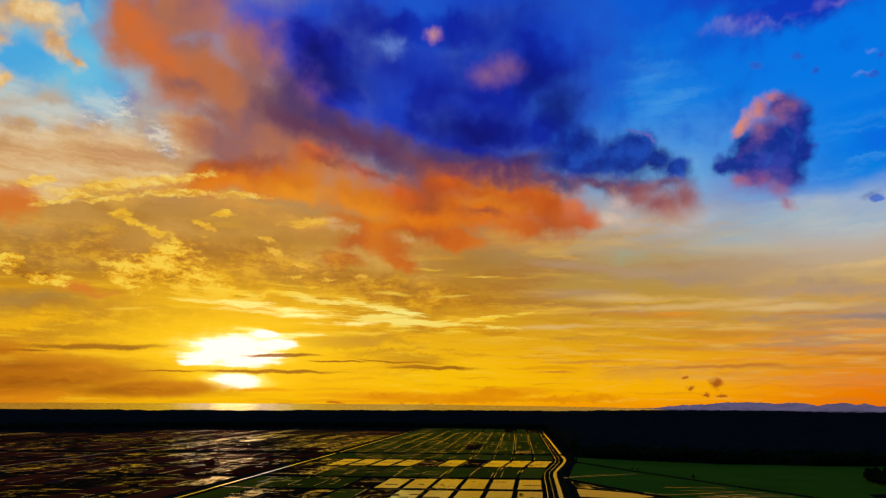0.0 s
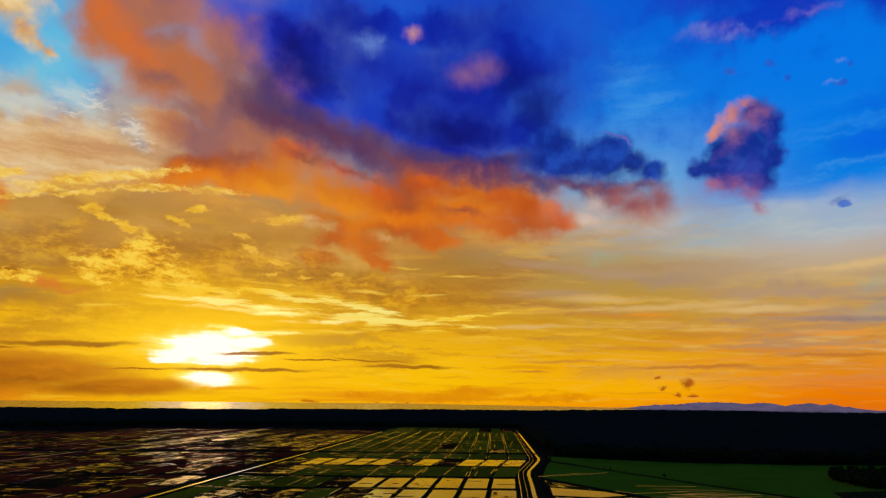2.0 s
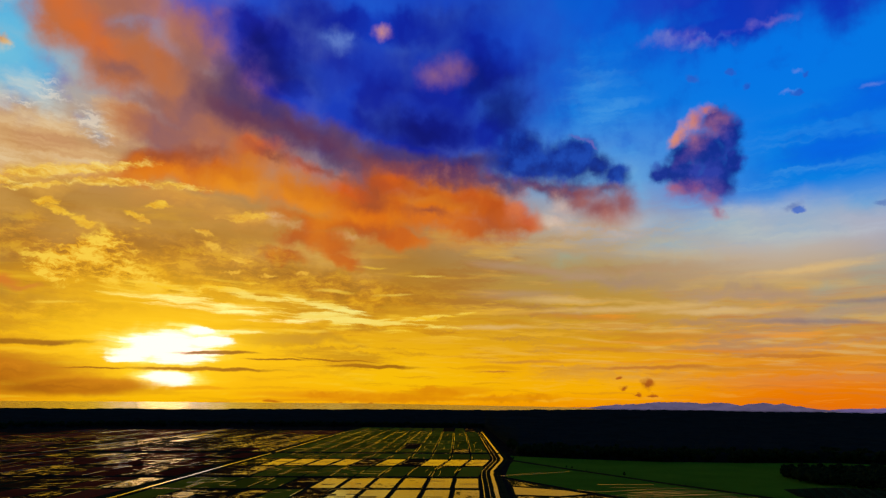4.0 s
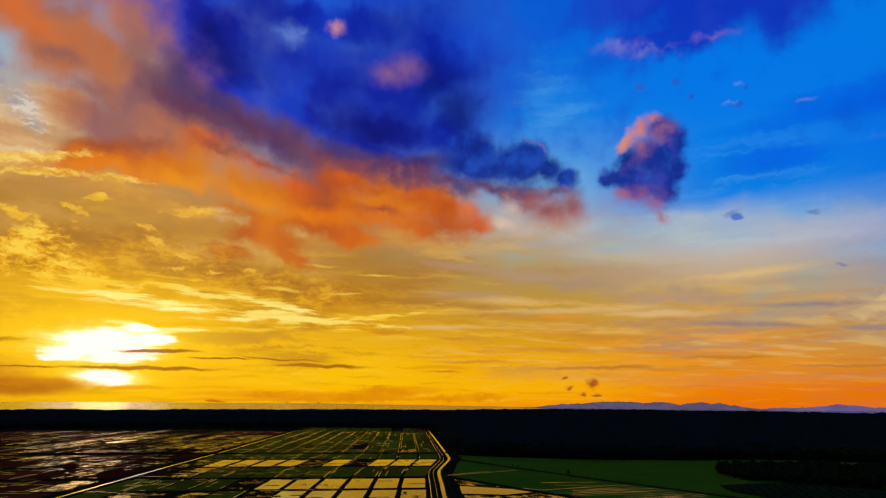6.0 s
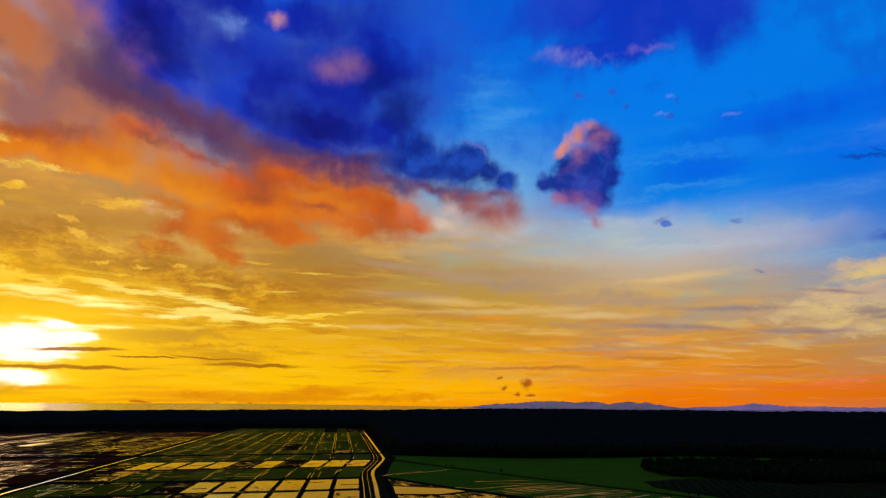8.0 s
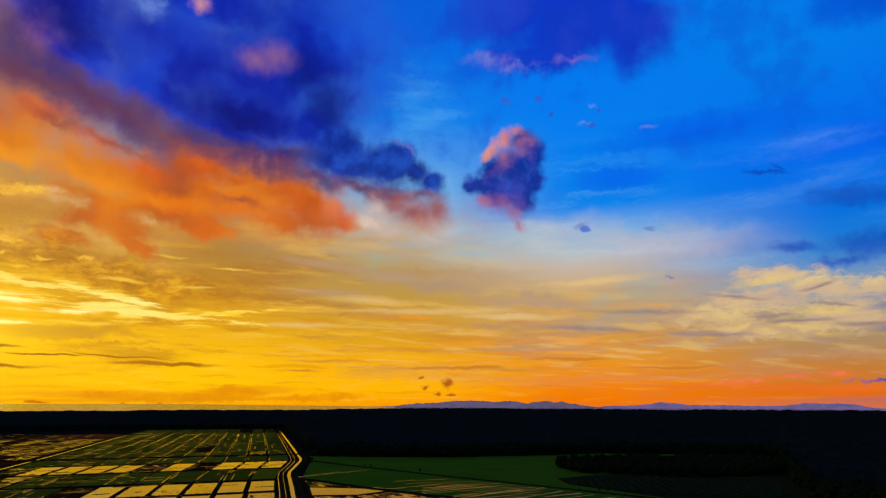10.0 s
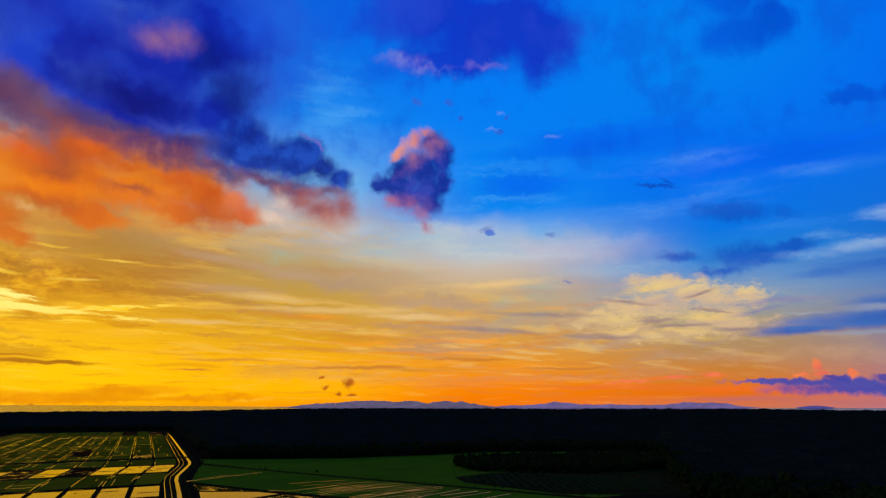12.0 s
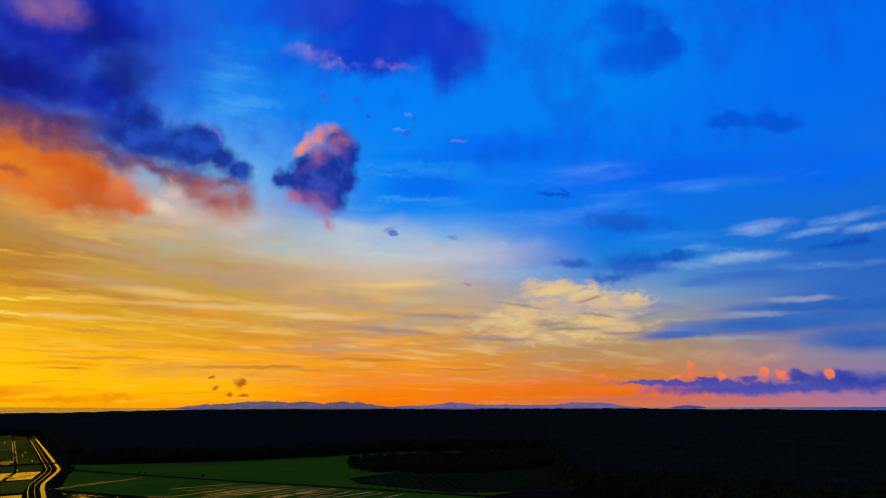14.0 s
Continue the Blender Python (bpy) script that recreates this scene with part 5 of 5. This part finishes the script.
STRIPES = [((212, 630), (291, 655)), ((218, 604), (326, 644)), ((230, 585), (342, 600)), ((259, 550), (354, 581)), ((301, 525), (367, 554)), ((141, 771), (207, 816)), ((146, 768), (247, 828)), ((242, 668), (322, 657)), ((275, 560), (360, 572)), ((326, 524), (375, 534)), ((262, 566), (330, 566)), ((200, 646), (214, 630)), ((290, 500), (380, 520)), ((236, 690), (300, 690)), ((320, 480), (390, 500))]
for _ in range(22):
    x0, y0 = rng.uniform(225, 330), rng.uniform(500, 650)
    n = rng.uniform(30, 80)
    STRIPES.append(((x0, y0), (x0 + n, y0 + n * rng.uniform(0.05, 0.3))))
for (x0, y0), (x1, y1) in STRIPES:
    d = 1.9 * (1 if y0 > 700 else 1.5)
    pts = [(x0 + (x1 - x0) * f, y0 + (y1 - y0) * f + rng.uniform(-0.8, 0.8)) for f in (0, 0.25, 0.5, 0.75, 1)]
    ob = new("ditch", ribbon("ditch", pts, rng.uniform(0.8, 1.8), 0.1, 0.4, DITCH, 0.2, 0.5, rng.random()))
    tagged(ob, "thin strip of standing water in the green rice", "ditch", "ditches in the green field")

# ---- woods ----
EDGE = [(-80, 1700), (-50, 2000), (-36, 2200), (-27, 2300), (-20, 2380), (-10, 2440), (9.4, 2490), (10.3, 1850), (11.6, 1300), (12.3, 1110), (18, 1085), (24, 1078), (30.3, 1128), (36, 1210), (40.1, 1250), (47, 1275), (50.6, 1268), (51.5, 820), (53, 650), (60, 590), (66, 560), (72, 540), (100, 540), (118, 540)]


def canopy_height(az, r):
    e = piecewise(EDGE, az)
    x, y, _ = polar(az, r)
    h = 11 + 5.0 * noise.fractal((x / 38, y / 38, 3), 1.0, 2.0, 4) + 5 * noise.noise((x / 210, y / 210, 7))
    return rise(az, r) + max(0.0, h) * min(1.0, max(0.0, (r - e)) / 7.0)


verts, faces = [], []
AZ_N, R_N = 800, 110
for i in range(AZ_N + 1):
    az = -80 + 198 * i / AZ_N
    e = piecewise(EDGE, az) + 16 * noise.noise((az * 2.1, 0, 0))
    for j in range(R_N + 1):
        f = j / R_N
        r = e + (0 if j == 0 else 7 + (RIDGE - e - 7) * f ** 1.7)
        verts.append(polar(az, r, rise(az, r) if j == 0 else canopy_height(az, r)))
for i in range(AZ_N):
    for j in range(R_N):
        q = i * (R_N + 1) + j
        faces.append((q, q + 1, q + R_N + 2, q + R_N + 1))
tagged(new("forest", mesh_of("forest", verts, faces, CANOPY)), "dense dark swamp forest that reaches to the coast", "forest", kind="stuff")


def clumps(name, spots, mat, seed, label, category):
    """Many ragged crowns in one mesh."""
    rng = random.Random(seed)
    bm = bmesh.new()
    bmesh.ops.create_icosphere(bm, subdivisions=1, radius=1.0)
    bv = [v.co.copy() for v in bm.verts]
    bf = [tuple(v.index for v in f.verts) for f in bm.faces]
    bm.free()
    verts, faces = [], []
    for x, y, z, s in spots:
        for _ in range(4):
            ox, oy, oz = (rng.uniform(-0.55, 0.55) * s for _ in range(3))
            k = s * rng.uniform(0.35, 0.7)
            q = len(verts)
            for v in bv:
                j = k * rng.uniform(0.7, 1.25)
                verts.append((x + ox + v.x * j, y + oy + v.y * j, z + s * 0.9 + oz * 0.8 + v.z * j * 0.9))
            faces += [tuple(q + a for a in f) for f in bf]
    return tagged(new(name, mesh_of(name, verts, faces, mat)), label, category, kind="stuff")


rng = random.Random(5)
spots = []
for _ in range(2600):
    az = rng.uniform(11.5, 76)
    e = piecewise(EDGE, az)
    r = e + abs(rng.gauss(0, 1)) * 60 - 4
    x, y, _z = polar(az, r)
    spots.append((x, y, rng.uniform(0, 7), rng.uniform(4, 8)))
for _ in range(1100):
    az = rng.uniform(-36, 9.3)
    r = piecewise(EDGE, az) + abs(rng.gauss(0, 1)) * 40
    x, y, _z = polar(az, r)
    spots.append((x, y, rng.uniform(0, 6), rng.uniform(5, 10)))
clumps("forest_margin", spots, LEAF, 3, "ragged dark trees along the forest margin", "trees")
ISLAND = [(524, 800), (606, 815), (676, 812), (765, 765), (847, 715), (930, 700), (760, 610), (640, 575), (565, 620), (505, 672), (485, 700), (500, 765)]


def inside(ring, x, y):
    hit = False
    for (x0, y0), (x1, y1) in zip(ring, ring[1:] + ring[:1]):
        if (y0 > y) != (y1 > y) and x < x0 + (x1 - x0) * (y - y0) / (y1 - y0):
            hit = not hit
    return hit


spots = []
while len(spots) < 2200:
    x, y = rng.uniform(480, 960), rng.uniform(570, 890)
    if inside(ISLAND, x, y):
        spots.append((x, y, rng.uniform(0, 3), rng.uniform(3.5, 7)))
clumps("wood", spots, LEAF, 4, "dark wood standing out in the green field", "trees")


# ---- single trees along the tracks ----
def tree(seed):
    rng = random.Random(seed)
    base = tagged(new("tree"), "small dark tree standing beside a field track", "tree", "trees along the tracks")
    bm = bmesh.new()
    bmesh.ops.create_cone(bm, cap_ends=True, segments=7, radius1=0.28, radius2=0.12, depth=3.2, matrix=Matrix.Translation((0, 0, 1.6)))
    for _ in range(5):
        a, t = rng.uniform(0, 6.28), rng.uniform(0.5, 0.9)
        m = Matrix.Translation((0, 0, 3.2 * t)) @ Matrix.Rotation(a, 4, "Z") @ Matrix.Rotation(radians(rng.uniform(35, 60)), 4, "Y") @ Matrix.Translation((0, 0, 0.9))
        bmesh.ops.create_cone(bm, cap_ends=False, segments=5, radius1=0.10, radius2=0.03, depth=1.8, matrix=m)
    me = bpy.data.meshes.new("trunk")
    bm.to_mesh(me)
    bm.free()
    me.materials.append(BARK)
    part("trunk", me, base)
    bm = bmesh.new()
    for _ in range(26):
        a, r, z = rng.uniform(0, 6.28), rng.uniform(0, 1.7), rng.uniform(2.4, 5.6)
        r *= 1 - abs(z - 3.8) / 3.2
        bmesh.ops.create_icosphere(bm, subdivisions=1, radius=rng.uniform(0.3, 0.7), matrix=Matrix.Translation((r * math.cos(a), r * math.sin(a), z)))
    for v in bm.verts:
        v.co += Vector([rng.uniform(-0.22, 0.22) for _ in range(3)])
    me = bpy.data.meshes.new("crown")
    bm.to_mesh(me)
    bm.free()
    me.materials.append(LEAF)
    part("crown", me, base)
    return base


first = tree(1)
second = tree(2)
where = []
for line, n, off in ((ROAD_C, 13, 4), (CROSS, 6, 3)):
    for _ in range(n):
        i = rng.randrange(len(line) - 1)
        f = rng.random()
        (x0, y0), (x1, y1) = line[i], line[i + 1]
        x, y = x0 + (x1 - x0) * f, y0 + (y1 - y0) * f
        where.append((x + off + rng.uniform(-1.5, 1.5), y + rng.uniform(-2, 2)))
where.append((203, 1192))
for i, (x, y) in enumerate(where):
    m = pose(x, y, 0, 0, 0, rng.uniform(0, 360)) 
    if i < 2:
        (first, second)[i].matrix_basis = m
    else:
        t = copy_thing((first, second)[i % 2], m)
        s = rng.uniform(0.3, 0.7)
        t.scale = (s, s, s * rng.uniform(0.85, 1.15))


# ---- oil palms in rows ----
def palm(seed):
    rng = random.Random(seed)
    base = tagged(new("oil_palm"), "young oil palm with a round crown of fronds", "palm", "oil palms in rows")
    bm = bmesh.new()
    bmesh.ops.create_cone(bm, cap_ends=True, segments=7, radius1=0.45, radius2=0.3, depth=2.2, matrix=Matrix.Translation((0, 0, 1.1)))
    me = bpy.data.meshes.new("trunk")
    bm.to_mesh(me)
    bm.free()
    me.materials.append(BARK)
    part("trunk", me, base)
    verts, faces = [], []
    for k in range(18):
        a = k * 2.4 + rng.uniform(-0.2, 0.2)
        up = 0.9 - 0.05 * k
        q = len(verts)
        for s in range(5):
            f = s / 4
            r, z = 3.4 * f, 2.1 + 2.6 * up * f - 2.0 * f * f
            w = 0.45 * math.sin(math.pi * min(0.95, f + 0.12))
            for o, dz in ((-w, -0.12), (0, 0.05), (w, -0.12)):
                verts.append((r * math.cos(a) - o * math.sin(a), r * math.sin(a) + o * math.cos(a), z + dz))
            if s:
                for j in (0, 1):
                    b = q + 3 * (s - 1) + j
                    faces.append((b, b + 3, b + 4, b + 1))
    part("crown", mesh_of("crown", verts, faces, FROND), base)
    return base


PALMS = [(424, 640), (487, 655), (540, 610), (590, 530), (570, 455), (520, 435), (440, 490), (400, 590)]
GROVE = [(404, 600), (430, 472), (560, 385), (700, 400), (1060, 700), (1000, 738), (760, 612), (640, 572), (530, 655), (487, 668), (424, 652)]
grove = new("plantation_ground", slab("plantation_ground", GROVE, 0.0, 0.35, BANK, 0.3))
tagged(grove, "dark weedy soil under the palm rows", "ground", kind="structure")
model = None
for i in range(40):
    for j in range(40):
        x, y = 395 + i * 10.6 + (j % 2) * 5.3, 425 + j * 9.2
        if inside(PALMS, x, y):
            m = pose(x + rng.uniform(-0.7, 0.7), y + rng.uniform(-0.7, 0.7), 0.2, 0, 0, rng.uniform(0, 360))
            if model is None:
                model = palm(3)
                model.matrix_basis = m
            else:
                copy_thing(model, m)
